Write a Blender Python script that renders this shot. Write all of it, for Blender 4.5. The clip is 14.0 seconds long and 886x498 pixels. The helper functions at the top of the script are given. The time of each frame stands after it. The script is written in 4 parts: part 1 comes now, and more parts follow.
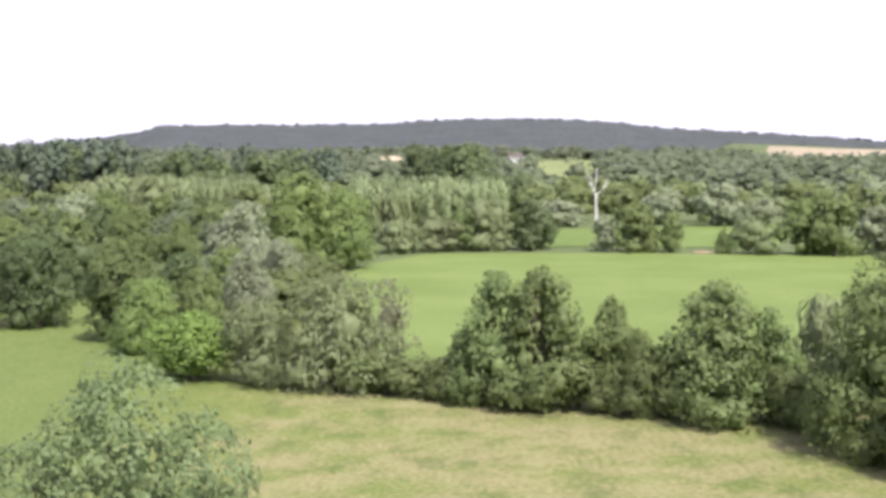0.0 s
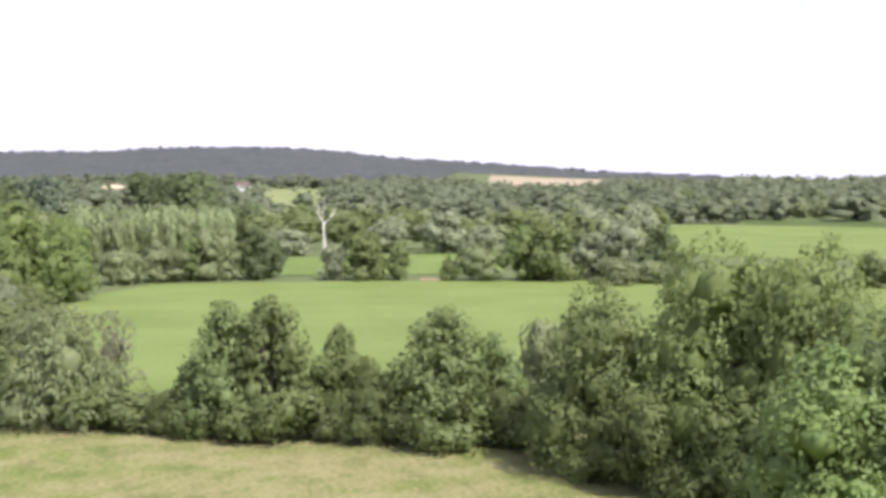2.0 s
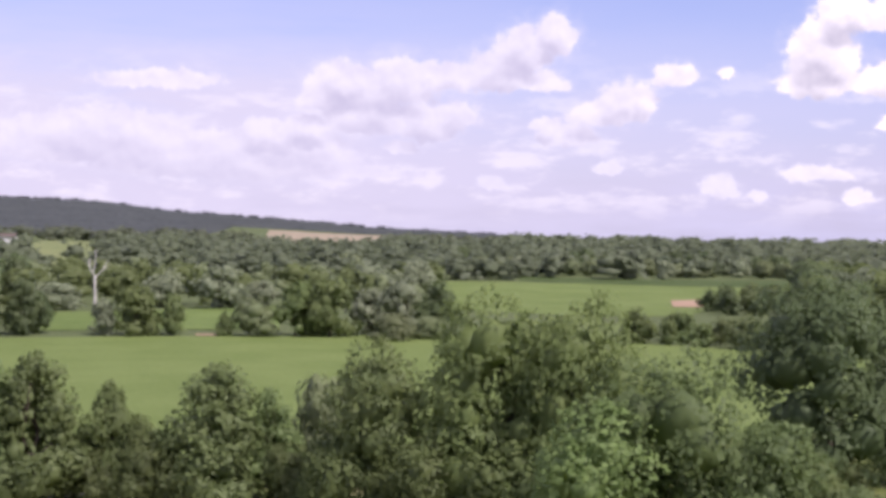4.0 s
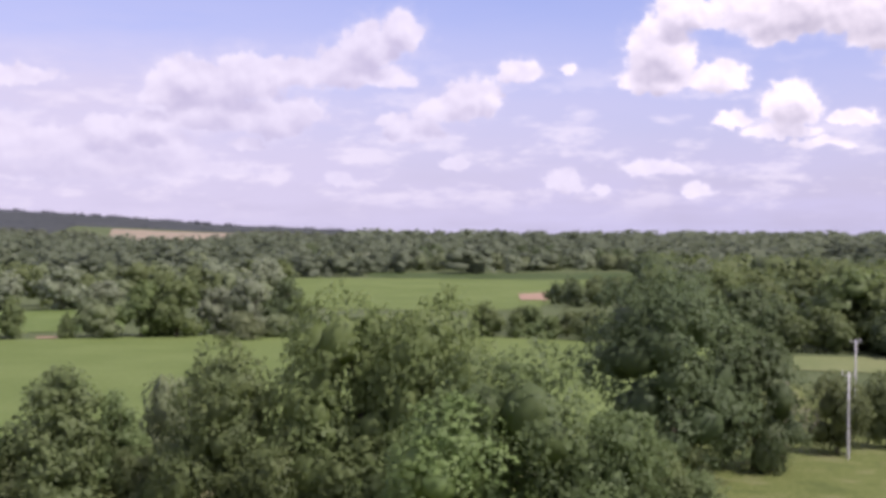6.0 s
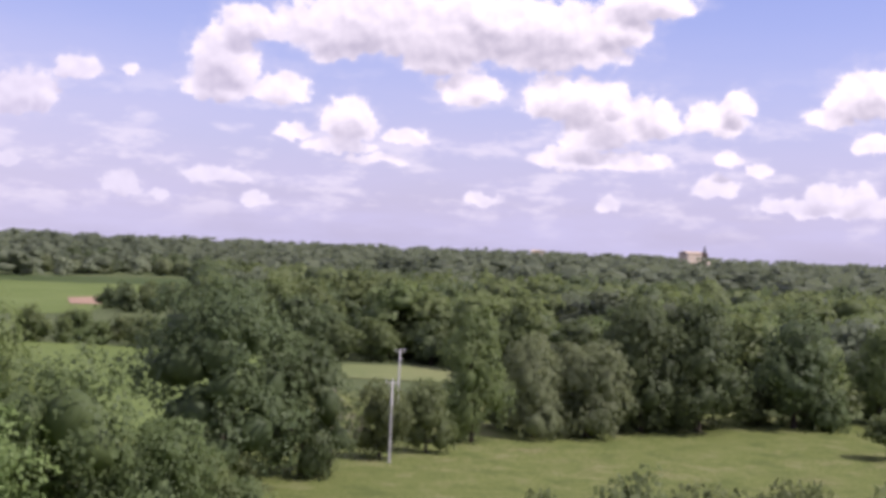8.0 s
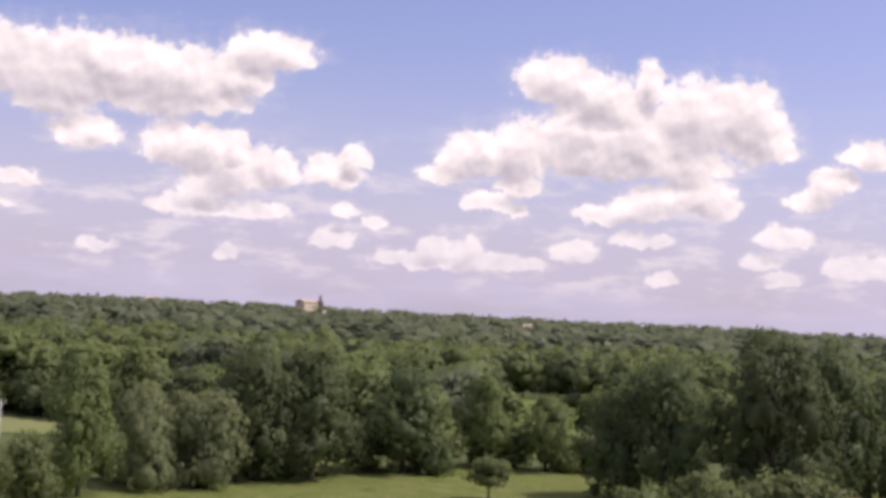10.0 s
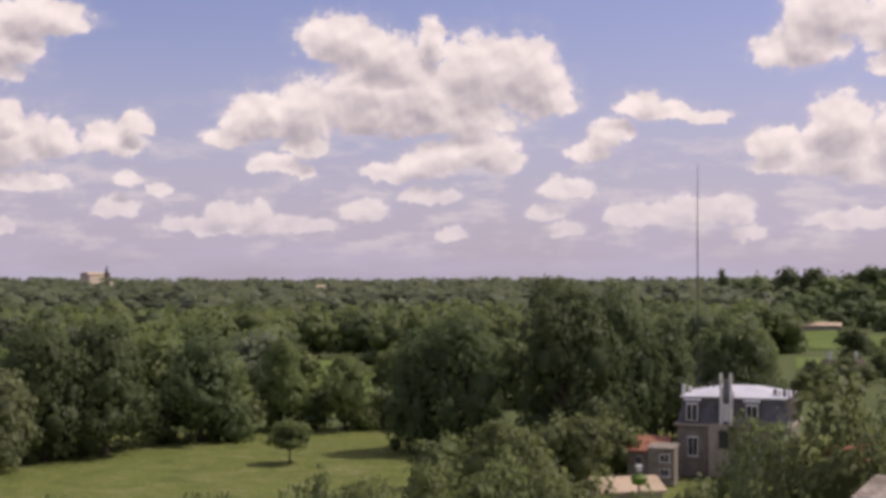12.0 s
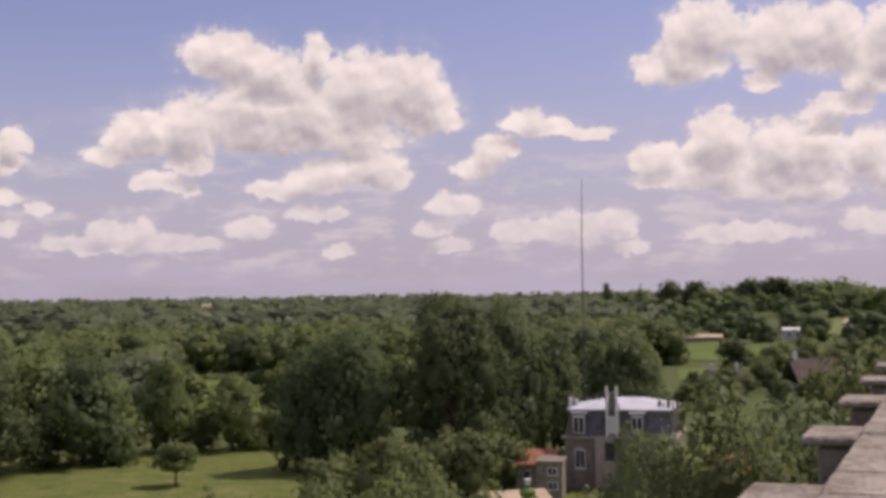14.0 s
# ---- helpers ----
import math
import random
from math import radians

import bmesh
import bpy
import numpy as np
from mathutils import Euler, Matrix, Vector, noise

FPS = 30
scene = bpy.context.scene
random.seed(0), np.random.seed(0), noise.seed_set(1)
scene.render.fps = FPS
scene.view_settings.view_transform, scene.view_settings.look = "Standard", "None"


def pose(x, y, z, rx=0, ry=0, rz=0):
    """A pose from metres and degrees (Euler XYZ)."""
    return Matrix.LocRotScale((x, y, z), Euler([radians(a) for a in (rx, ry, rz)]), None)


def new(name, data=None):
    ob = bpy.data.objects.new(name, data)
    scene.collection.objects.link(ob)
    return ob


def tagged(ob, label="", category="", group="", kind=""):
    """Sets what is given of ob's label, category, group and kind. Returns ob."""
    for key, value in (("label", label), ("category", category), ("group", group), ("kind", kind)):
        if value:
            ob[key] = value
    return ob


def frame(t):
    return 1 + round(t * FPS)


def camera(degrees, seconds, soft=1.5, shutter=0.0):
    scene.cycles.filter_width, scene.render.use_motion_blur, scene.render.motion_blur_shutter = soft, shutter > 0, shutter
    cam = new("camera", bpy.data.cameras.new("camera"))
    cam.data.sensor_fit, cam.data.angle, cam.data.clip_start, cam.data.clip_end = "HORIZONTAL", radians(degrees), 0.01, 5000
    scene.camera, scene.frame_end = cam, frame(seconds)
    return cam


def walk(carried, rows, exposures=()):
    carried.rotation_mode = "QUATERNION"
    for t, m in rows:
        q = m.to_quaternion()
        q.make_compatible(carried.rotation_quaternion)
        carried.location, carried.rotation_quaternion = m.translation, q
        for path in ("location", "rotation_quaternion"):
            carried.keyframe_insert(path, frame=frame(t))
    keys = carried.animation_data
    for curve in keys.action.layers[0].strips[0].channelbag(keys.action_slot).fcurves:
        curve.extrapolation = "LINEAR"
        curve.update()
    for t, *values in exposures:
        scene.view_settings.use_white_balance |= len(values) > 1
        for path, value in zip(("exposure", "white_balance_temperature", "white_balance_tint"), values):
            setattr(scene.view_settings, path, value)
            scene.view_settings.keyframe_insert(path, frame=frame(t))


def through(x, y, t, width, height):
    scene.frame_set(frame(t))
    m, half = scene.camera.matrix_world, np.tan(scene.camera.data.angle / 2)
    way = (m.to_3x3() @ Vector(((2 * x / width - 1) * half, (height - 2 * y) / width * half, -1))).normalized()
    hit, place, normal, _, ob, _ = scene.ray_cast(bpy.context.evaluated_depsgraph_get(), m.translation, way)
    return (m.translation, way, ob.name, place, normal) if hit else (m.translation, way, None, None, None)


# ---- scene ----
# ---------------------------------------------------------------- camera
LENS, EYE = 37.645, 18.0
cam = camera(LENS, 14.0, soft=3.9)
# seconds, heading (degrees left of the first view), pitch, roll: one turn on the spot, with a small sway
ROWS = [
    (0.0, 0.05, -4.27, 0.09), (0.5, 0.85, -3.75, 0.08), (1.0, -3.09, -4.36, -0.20), (1.5, -8.09, -4.26, 0.49),
    (2.0, -11.90, -3.01, -0.07), (2.5, -13.28, -2.34, -0.23), (3.0, -14.91, -2.17, -0.03), (3.5, -18.11, -1.28, -0.30),
    (4.0, -21.62, -0.49, -0.88), (4.2, -22.94, -0.56, -0.65), (6.3, -29.94, -0.66, 0.14), (6.5, -31.52, -0.75, 0.37),
    (7.0, -37.40, -1.03, -0.35), (7.5, -43.72, -1.27, -1.18), (8.0, -47.61, 0.14, -2.40), (8.5, -48.51, -0.58, -3.97),
    (9.0, -55.91, 0.79, -3.05), (9.2, -58.21, 1.90, -3.17), (11.3, -71.06, 1.41, -0.75), (11.5, -72.03, 1.76, -0.43),
    (12.0, -73.48, 1.50, 0.06), (12.5, -74.63, 1.71, 0.35), (13.0, -76.03, 1.75, 0.41), (13.5, -77.51, 2.20, 0.23),
    (14.0, -78.42, 2.20, 0.81),
]
SWAY = 0.15
EXPOSURES = [(0.0, 0.92, 6150, 11), (1.5, 0.9, 6150, 11), (2.0, 0.85, 6150, 12), (2.5, 0.6, 6100, 14), (3.0, 0.5, 6200, 15), (3.5, 0.38, 6200, 17),
             (4.0, 0.14, 6050, 21), (4.2, 0.10, 6050, 21), (6.5, 0.02, 6000, 23), (7.5, 0.08, 6000, 23), (8.0, 0.0, 6000, 23), (8.5, -0.10, 5950, 24), (9.0, 0.02, 6150, 22), (11.5, -0.38, 6700, 17), (14.0, -0.48, 6800, 18)]
walk(cam, [(t, pose(-SWAY * math.sin(radians(yaw)), SWAY * math.cos(radians(yaw)), EYE, 90 + pitch, roll, yaw))
           for t, yaw, pitch, roll in ROWS], EXPOSURES)


# ---------------------------------------------------------------- sky and sun
def node(tree, kind, **inputs):
    """A node, with its sockets set or linked by position (i0, i1, ...)."""
    n = tree.nodes.new(kind)
    for key, value in inputs.items():
        socket = n.inputs[int(key[1:])]
        if isinstance(value, bpy.types.NodeSocket):
            tree.links.new(value, socket)
        else:
            socket.default_value = value
    return n


def calc(tree, operation, a, b=0.0, c=0.0, clamp=False):
    n = node(tree, "ShaderNodeMath", i0=a, i1=b, i2=c)
    n.operation, n.use_clamp = operation, clamp
    return n.outputs[0]


def vec(tree, operation, a, b=(0, 0, 0)):
    n = node(tree, "ShaderNodeVectorMath", i0=a, i1=b)
    n.operation = operation
    return n.outputs[1] if operation == "LENGTH" else n.outputs[0]


def blend(tree, fac, a, b, mode="MIX"):
    n = tree.nodes.new("ShaderNodeMix")
    n.data_type, n.blend_type = "RGBA", mode
    for i, value in ((0, fac), (6, a), (7, b)):
        if isinstance(value, bpy.types.NodeSocket):
            tree.links.new(value, n.inputs[i])
        else:
            n.inputs[i].default_value = (*value, 1) if i and len(value) == 3 else value
    return n.outputs[2]


def steps(tree, value, low, high):
    n = node(tree, "ShaderNodeMapRange", i0=value, i1=low, i2=high)
    n.interpolation_type = "SMOOTHSTEP"
    return n.outputs[0]


SUN_AZ, SUN_EL = 152.0, 54.0
CLOUDS = []


def cloud(az, el, wide, high):
    """One cumulus heap: where its middle stands in the sky and its half sizes, in degrees."""
    CLOUDS.append((az, el, wide, high))


cloud(9.3, 6.7, 2.9, 0.5)
cloud(6.6, 4.2, 5.2, 1.3)
cloud(11.7, 3.5, 5.8, 1.2)
cloud(14.8, 3.7, 3.4, 1.2)
cloud(14.1, 4.7, 1.58, 0.60)
cloud(15.5, 4.9, 1.58, 0.49)
cloud(15.9, 3.9, 1.11, 0.33)
cloud(16.4, 6.3, 1.32, 0.82)
cloud(17.3, 3.0, 2.64, 0.38)
cloud(17.3, 6.8, 1.90, 0.99)
cloud(18.3, 5.4, 2.24, 0.99)
cloud(19.5, 6.9, 1.90, 1.10)
cloud(19.8, 4.0, 0.84, 0.33)
cloud(20.9, 5.2, 1.64, 0.96)
cloud(21.6, 7.2, 1.37, 0.68)
cloud(22.1, 5.5, 1.06, 0.68)
cloud(23.8, 2.5, 0.79, 0.27)
cloud(23.8, 7.4, 1.85, 0.96)
cloud(25.0, 8.4, 1.37, 1.10)
cloud(25.8, 7.0, 1.32, 0.49)
cloud(26.0, 5.1, 0.79, 0.38)
cloud(26.4, 9.0, 1.21, 0.96)
cloud(27.0, 4.6, 1.58, 0.55)
cloud(28.0, 5.6, 1.21, 0.68)
cloud(28.8, 3.2, 0.84, 0.27)
cloud(29.2, 6.0, 1.48, 0.99)
cloud(30.2, 6.1, 0.69, 0.82)
cloud(31.6, 7.2, 1.11, 0.55)
cloud(33.6, 2.4, 0.92, 0.55)
cloud(33.8, 7.3, 0.42, 0.25)
cloud(35.2, 2.0, 0.58, 0.22)
cloud(37.4, 6.9, 1.64, 0.82)
cloud(37.6, 2.9, 1.85, 0.38)
cloud(37.7, 8.1, 1.64, 1.37)
cloud(38.8, 9.6, 1.58, 0.96)
cloud(39.4, 2.0, 0.74, 0.33)
cloud(40.1, 6.9, 1.64, 0.77)
cloud(40.8, 5.1, 0.79, 0.38)
cloud(42.6, 8.8, 1.32, 0.71)
cloud(42.8, 4.6, 1.58, 0.38)
cloud(43.3, 5.8, 1.32, 0.99)
cloud(44.2, 9.9, 5.28, 1.51)
cloud(44.3, 4.0, 1.58, 0.27)
cloud(45.8, 5.0, 1.37, 0.38)
cloud(47.2, 8.7, 1.85, 0.96)
cloud(48.5, 7.3, 1.58, 0.77)
cloud(48.8, 10.0, 5.28, 1.64)
cloud(49.3, 2.4, 0.79, 0.33)
cloud(52.0, 9.7, 3.96, 1.64)
cloud(52.1, 7.1, 1.45, 0.99)
cloud(53.1, 4.4, 2.38, 0.55)
cloud(53.4, 6.9, 1.85, 0.96)
cloud(54.0, 5.3, 1.58, 0.55)
cloud(54.7, 2.4, 0.63, 0.33)
cloud(54.8, 7.2, 0.84, 0.55)
cloud(55.0, 6.1, 2.51, 0.99)
cloud(55.0, 10.2, 1.58, 1.10)
cloud(55.6, 4.3, 2.11, 0.44)
cloud(56.2, 11.3, 2.24, 0.88)
cloud(56.5, 6.2, 1.37, 0.99)
cloud(59.2, 6.2, 1.64, 0.77)
cloud(59.4, 3.4, 1.11, 0.55)
cloud(59.8, 4.5, 0.66, 0.33)
cloud(60.2, 6.9, 0.79, 0.60)
cloud(61.1, 4.1, 0.66, 0.33)
cloud(62.4, 2.5, 1.58, 0.38)
cloud(63.8, 2.5, 2.11, 0.49)
cloud(63.8, 3.2, 0.92, 0.44)
cloud(63.9, 6.4, 1.11, 0.49)
cloud(65.2, 3.1, 0.84, 0.49)
cloud(65.4, 7.4, 1.72, 1.15)
cloud(66.2, 5.2, 1.32, 0.44)
cloud(66.9, 2.6, 2.11, 0.38)
cloud(67.3, 4.9, 0.66, 0.38)
cloud(67.4, 7.7, 1.58, 1.37)
cloud(67.5, 6.1, 1.19, 0.60)
cloud(69.0, 10.8, 2.24, 1.15)
cloud(69.9, 8.3, 2.24, 1.70)
cloud(70.1, 3.3, 1.19, 0.60)
cloud(70.9, 4.9, 1.37, 0.49)
cloud(71.1, 10.0, 2.38, 0.96)
cloud(72.4, 8.3, 2.24, 1.70)
cloud(72.9, 3.8, 1.58, 0.38)
cloud(72.9, 5.4, 1.85, 0.82)
cloud(72.9, 7.4, 4.49, 0.96)
cloud(73.1, 10.7, 0.66, 0.96)
cloud(73.9, 2.2, 0.74, 0.38)
cloud(75.1, 5.9, 1.90, 0.93)
cloud(75.1, 9.3, 2.38, 1.78)
cloud(76.1, 5.4, 1.11, 0.60)
cloud(76.9, 9.4, 2.11, 1.59)
cloud(77.9, 3.1, 0.92, 0.44)
cloud(77.9, 8.4, 1.58, 1.15)
cloud(78.9, 2.4, 1.06, 0.38)
cloud(78.9, 4.2, 1.37, 0.60)
cloud(79.9, 5.8, 1.11, 0.49)
cloud(80.8, 6.6, 1.06, 0.68)
cloud(81.6, 3.0, 1.32, 0.60)
cloud(82.1, 7.8, 1.19, 0.66)
cloud(83.3, 7.5, 1.58, 0.49)
cloud(84.2, 3.2, 2.38, 0.71)
cloud(85.0, 7.3, 1.19, 0.33)
cloud(85.9, 3.2, 1.11, 0.71)
cloud(86.8, 2.2, 0.92, 0.44)
cloud(87.8, 6.1, 1.32, 0.77)
cloud(88.3, 5.2, 1.58, 0.60)
cloud(88.9, 10.1, 2.24, 0.96)
cloud(90.1, 11.5, 2.11, 1.37)
cloud(90.2, 5.7, 2.11, 1.15)
cloud(90.5, 6.9, 1.64, 1.23)
cloud(91.6, 2.7, 3.17, 0.49)
cloud(92.5, 9.2, 0.84, 0.55)
cloud(93.1, 6.2, 1.64, 1.51)
cloud(93.5, 4.7, 3.17, 0.77)
cloud(93.7, 11.0, 2.64, 1.64)
cloud(94.5, 6.3, 1.64, 1.42)
cloud(95.4, 7.9, 1.64, 0.55)
cloud(95.5, 10.9, 1.58, 1.64)
cloud(96.8, 3.2, 1.32, 0.60)
cloud(96.8, 6.0, 1.45, 1.23)
cloud(96.8, 9.2, 1.11, 0.96)
cloud(97.8, 10.7, 1.58, 1.64)
cloud(98.1, 5.3, 1.58, 1.37)
for turn in range(14):  # the rest of the sky, out of view; heaps enlarged to give more fill light
    cloud(112 + 17.5 * turn + 5 * math.sin(turn * 3.1), 16 + 8 * math.sin(turn * 1.7), 10 + 2 * math.sin(turn), 5)
# unseen heaps above the view, also enlarged for fill
for turn in range(9):
    cloud(-20 + 17 * turn, 29 + 6 * math.sin(turn * 2.3), 11, 6)
# unseen heaps high overhead, added to brighten the shaded foliage
for turn in range(7):
    cloud(-160 + 52 * turn, 52 + 9 * math.sin(turn * 1.9), 26, 10)



def cloud_group():
    g = bpy.data.node_groups.new("cumulus", "ShaderNodeTree")
    g.interface.new_socket("place", in_out="INPUT", socket_type="NodeSocketVector")
    g.interface.new_socket("depth", in_out="OUTPUT", socket_type="NodeSocketFloat")
    g.interface.new_socket("bulk", in_out="OUTPUT", socket_type="NodeSocketFloat")
    start, end = g.nodes.new("NodeGroupInput"), g.nodes.new("NodeGroupOutput")
    place = start.outputs[0]
    big = node(g, "ShaderNodeTexNoise", i0=place, i2=0.42, i3=4.0, i4=0.5)
    off = vec(g, "MULTIPLY", vec(g, "SUBTRACT", big.outputs[1], (0.5, 0.5, 0.5)), (1.0, 0.7, 0))
    small = node(g, "ShaderNodeTexNoise", i0=place, i2=1.5, i3=3.0, i4=0.5)
    off = vec(g, "ADD", off, vec(g, "MULTIPLY", vec(g, "SUBTRACT", small.outputs[1], (0.5, 0.5, 0.5)), (0.9, 0.7, 0)))
    warped = vec(g, "ADD", place, off)
    total = None
    for az, el, wide, high in CLOUDS:
        d = vec(g, "MULTIPLY", vec(g, "SUBTRACT", warped, (az, el - 0.4 * high, 0)), (1 / wide, 0.72 / high, 0))
        d = vec(g, "MAXIMUM", d, vec(g, "MULTIPLY", d, (-1, -2.2, 0)))  # heaped tops, flat bases
        depth = calc(g, "SUBTRACT", 1.0, vec(g, "LENGTH", d))
        if total is None:
            total = depth
        else:
            n = node(g, "ShaderNodeMath", i0=total, i1=depth, i2=0.15)
            n.operation = "SMOOTH_MAX"
            total = n.outputs[0]
    g.links.new(total, end.inputs[1])
    fine = node(g, "ShaderNodeTexNoise", i0=place, i2=1.7, i3=6.0, i4=0.6)
    total = calc(g, "ADD", total, calc(g, "MULTIPLY", calc(g, "SUBTRACT", fine.outputs[0], 0.5), 0.75))
    g.links.new(total, end.inputs[0])
    return g


def make_world():
    world = bpy.data.worlds.new("sky")
    scene.world = world
    world.use_nodes = True
    t = world.node_tree
    t.nodes.clear()
    sky = t.nodes.new("ShaderNodeTexSky")
    sky.sky_type, sky.sun_disc = "NISHITA", False
    sky.sun_elevation, sky.sun_rotation = radians(SUN_EL), radians(SUN_AZ)
    sky.air_density, sky.dust_density = 1.0, 1.5
    way = t.nodes.new("ShaderNodeTexCoord").outputs[0]
    xyz = node(t, "ShaderNodeSeparateXYZ", i0=way)
    az = calc(t, "MULTIPLY", calc(t, "ARCTAN2", xyz.outputs[0], xyz.outputs[1]), 180 / math.pi)
    el = calc(t, "MULTIPLY", calc(t, "ARCSINE", xyz.outputs[2]), 180 / math.pi)
    place = node(t, "ShaderNodeCombineXYZ", i0=az, i1=el, i2=0.0).outputs[0]
    group = cloud_group()

    def depth_at(p, output=0):
        n = t.nodes.new("ShaderNodeGroup")
        n.node_tree = group
        t.links.new(p, n.inputs[0])
        return n.outputs[output]

    here = depth_at(place)
    # billows: their sunward sides are found by comparing two nearby places
    puff = node(t, "ShaderNodeTexNoise", i0=place, i2=0.75, i3=3.0, i4=0.45).outputs[0]
    puff_up = node(t, "ShaderNodeTexNoise", i0=vec(t, "ADD", place, (0.12, 0.34, 0)), i2=0.75, i3=3.0, i4=0.45).outputs[0]
    # sky colour, with the pale haze that gathers towards the horizon
    blue = blend(t, 1.0, sky.outputs[0], (0.150, 0.128, 0.158), "MULTIPLY")
    haze = steps(t, el, 13.0, -1.0)
    streak = node(t, "ShaderNodeTexNoise", i0=vec(t, "MULTIPLY", place, (0.10, 0.55, 0)), i2=1.0, i3=5.0, i4=0.6)
    haze = calc(t, "MULTIPLY", haze, calc(t, "ADD", 0.72, calc(t, "MULTIPLY", steps(t, streak.outputs[0], 0.3, 0.7), 0.28)))
    col = blend(t, haze, blue, (0.655, 0.62, 0.785))
    # thin bright veil over the first part of the view
    veil = calc(t, "MULTIPLY", steps(t, az, 42.0, 10.0), steps(t, streak.outputs[0], 0.05, 0.6))
    veil = calc(t, "MULTIPLY", veil, calc(t, "ADD", 0.25, calc(t, "MULTIPLY", steps(t, el, 9.5, 5.5), 0.65)))
    col = blend(t, veil, col, (0.73, 0.67, 0.77))
    # broken low cloud and thin shreds round the heaps
    shred = node(t, "ShaderNodeTexNoise", i0=vec(t, "MULTIPLY", place, (0.34, 0.95, 0)), i2=1.0, i3=7.0, i4=0.6).outputs[0]
    band = calc(t, "MULTIPLY", steps(t, el, 0.3, 2.2), steps(t, el, 9.0, 4.0))
    low = calc(t, "MULTIPLY", steps(t, shred, 0.48, 0.66), calc(t, "MULTIPLY", band, 0.55))
    col = blend(t, low, col, (0.98, 0.90, 0.91))
    thin = calc(t, "MULTIPLY", steps(t, calc(t, "ADD", here, calc(t, "MULTIPLY", calc(t, "SUBTRACT", shred, 0.5), 1.2)), -0.45, 0.3), 0.35)
    col = blend(t, thin, col, (0.80, 0.75, 0.84))
    cover = steps(t, here, -0.06, 0.22)
    # faces turned to the sun shine, thick undersides are grey
    facing = calc(t, "ADD", 0.5, calc(t, "MULTIPLY", calc(t, "SUBTRACT", puff, puff_up), 2.0), clamp=True)
    thick = steps(t, depth_at(vec(t, "ADD", place, (0.15, 0.75, 0)), 1), -0.05, 0.8)
    shade = calc(t, "ADD", calc(t, "MULTIPLY", thick, 0.66), calc(t, "MULTIPLY", calc(t, "SUBTRACT", 0.72, facing), 0.7), clamp=True)
    white = blend(t, shade, (1.28, 1.16, 1.11), (0.60, 0.545, 0.59))
    white = blend(t, calc(t, "MULTIPLY", steps(t, az, 50.0, 22.0), 0.85), white, blend(t, shade, (0.84, 0.78, 0.85), (0.60, 0.55, 0.68)))
    cover = calc(t, "MULTIPLY", cover, calc(t, "ADD", 0.52, calc(t, "MULTIPLY", steps(t, el, 2.2, 6.5), 0.44)))  # low ones lie behind more air
    col = blend(t, cover, col, white)
    back = node(t, "ShaderNodeBackground", i0=col, i1=1.0)
    out = t.nodes.new("ShaderNodeOutputWorld")
    t.links.new(back.outputs[0], out.inputs[0])


make_world()
sun = new("sun", bpy.data.lights.new("sun", "SUN"))
sun.data.energy, sun.data.angle, sun.data.color = 4.2, radians(0.6), (1.0, 0.95, 0.86)
sun.rotation_euler = (radians(90 - SUN_EL), 0, radians(180 - SUN_AZ))


# ---------------------------------------------------------------- materials
def material(name, rough=0.8):
    m = bpy.data.materials.new(name)
    m.use_nodes = True
    b = m.node_tree.nodes["Principled BSDF"]
    b.inputs["Roughness"].default_value = rough
    b.inputs["Specular IOR Level"].default_value = 0.25
    return m, m.node_tree, b


def mottled(name, dark, light, scale, rough=0.85, bump=0.3, fine=8.0):
    """A surface that varies between two colours at two scales, with fine relief."""
    m, t, b = material(name, rough)
    b.inputs["Specular IOR Level"].default_value = 0.05 if rough > 0.8 else 0.3
    p = t.nodes.new("ShaderNodeTexCoord").outputs[3]
    a = node(t, "ShaderNodeTexNoise", i0=p, i2=scale, i3=6.0, i4=0.6)
    c = node(t, "ShaderNodeTexNoise", i0=p, i2=scale * fine, i3=4.0, i4=0.65)
    f = calc(t, "ADD", calc(t, "MULTIPLY", a.outputs[0], 0.6), calc(t, "MULTIPLY", c.outputs[0], 0.4))
    t.links.new(blend(t, steps(t, f, 0.36, 0.64), dark, light), b.inputs["Base Color"])
    if bump:
        n = node(t, "ShaderNodeBump", i0=bump, i1=0.1, i3=c.outputs[0])
        t.links.new(n.outputs[0], b.inputs["Normal"])
    return m


def leafy(name, dark, light, through=0.5):
    """Foliage: each leaf its own tone, each tree a little different, light coming through."""
    m, t, b = material(name, 0.55)
    isle = t.nodes.new("ShaderNodeNewGeometry").outputs["Random Per Island"]
    own = t.nodes.new("ShaderNodeObjectInfo").outputs["Random"]
    p = t.nodes.new("ShaderNodeTexCoord").outputs[3]
    patch = node(t, "ShaderNodeTexNoise", i0=p, i2=5.0, i3=3.0, i4=0.6).outputs[0]
    f = calc(t, "ADD", calc(t, "MULTIPLY", isle, 0.35), calc(t, "MULTIPLY", steps(t, patch, 0.3, 0.7), 0.65))
    col = blend(t, f, dark, light)
    hue = node(t, "ShaderNodeHueSaturation", i0=calc(t, "ADD", 0.494, calc(t, "MULTIPLY", own, 0.014)),
               i1=0.95, i2=calc(t, "ADD", 0.98, calc(t, "MULTIPLY", own, 0.26)), i3=1.0, i4=col).outputs[0]
    t.links.new(hue, b.inputs["Base Color"])
    lit = node(t, "ShaderNodeBsdfTranslucent", i0=hue)
    mix = node(t, "ShaderNodeMixShader", i0=through, i1=b.outputs[0], i2=lit.outputs[0])
    t.links.new(mix.outputs[0], t.nodes["Material Output"].inputs[0])
    return m


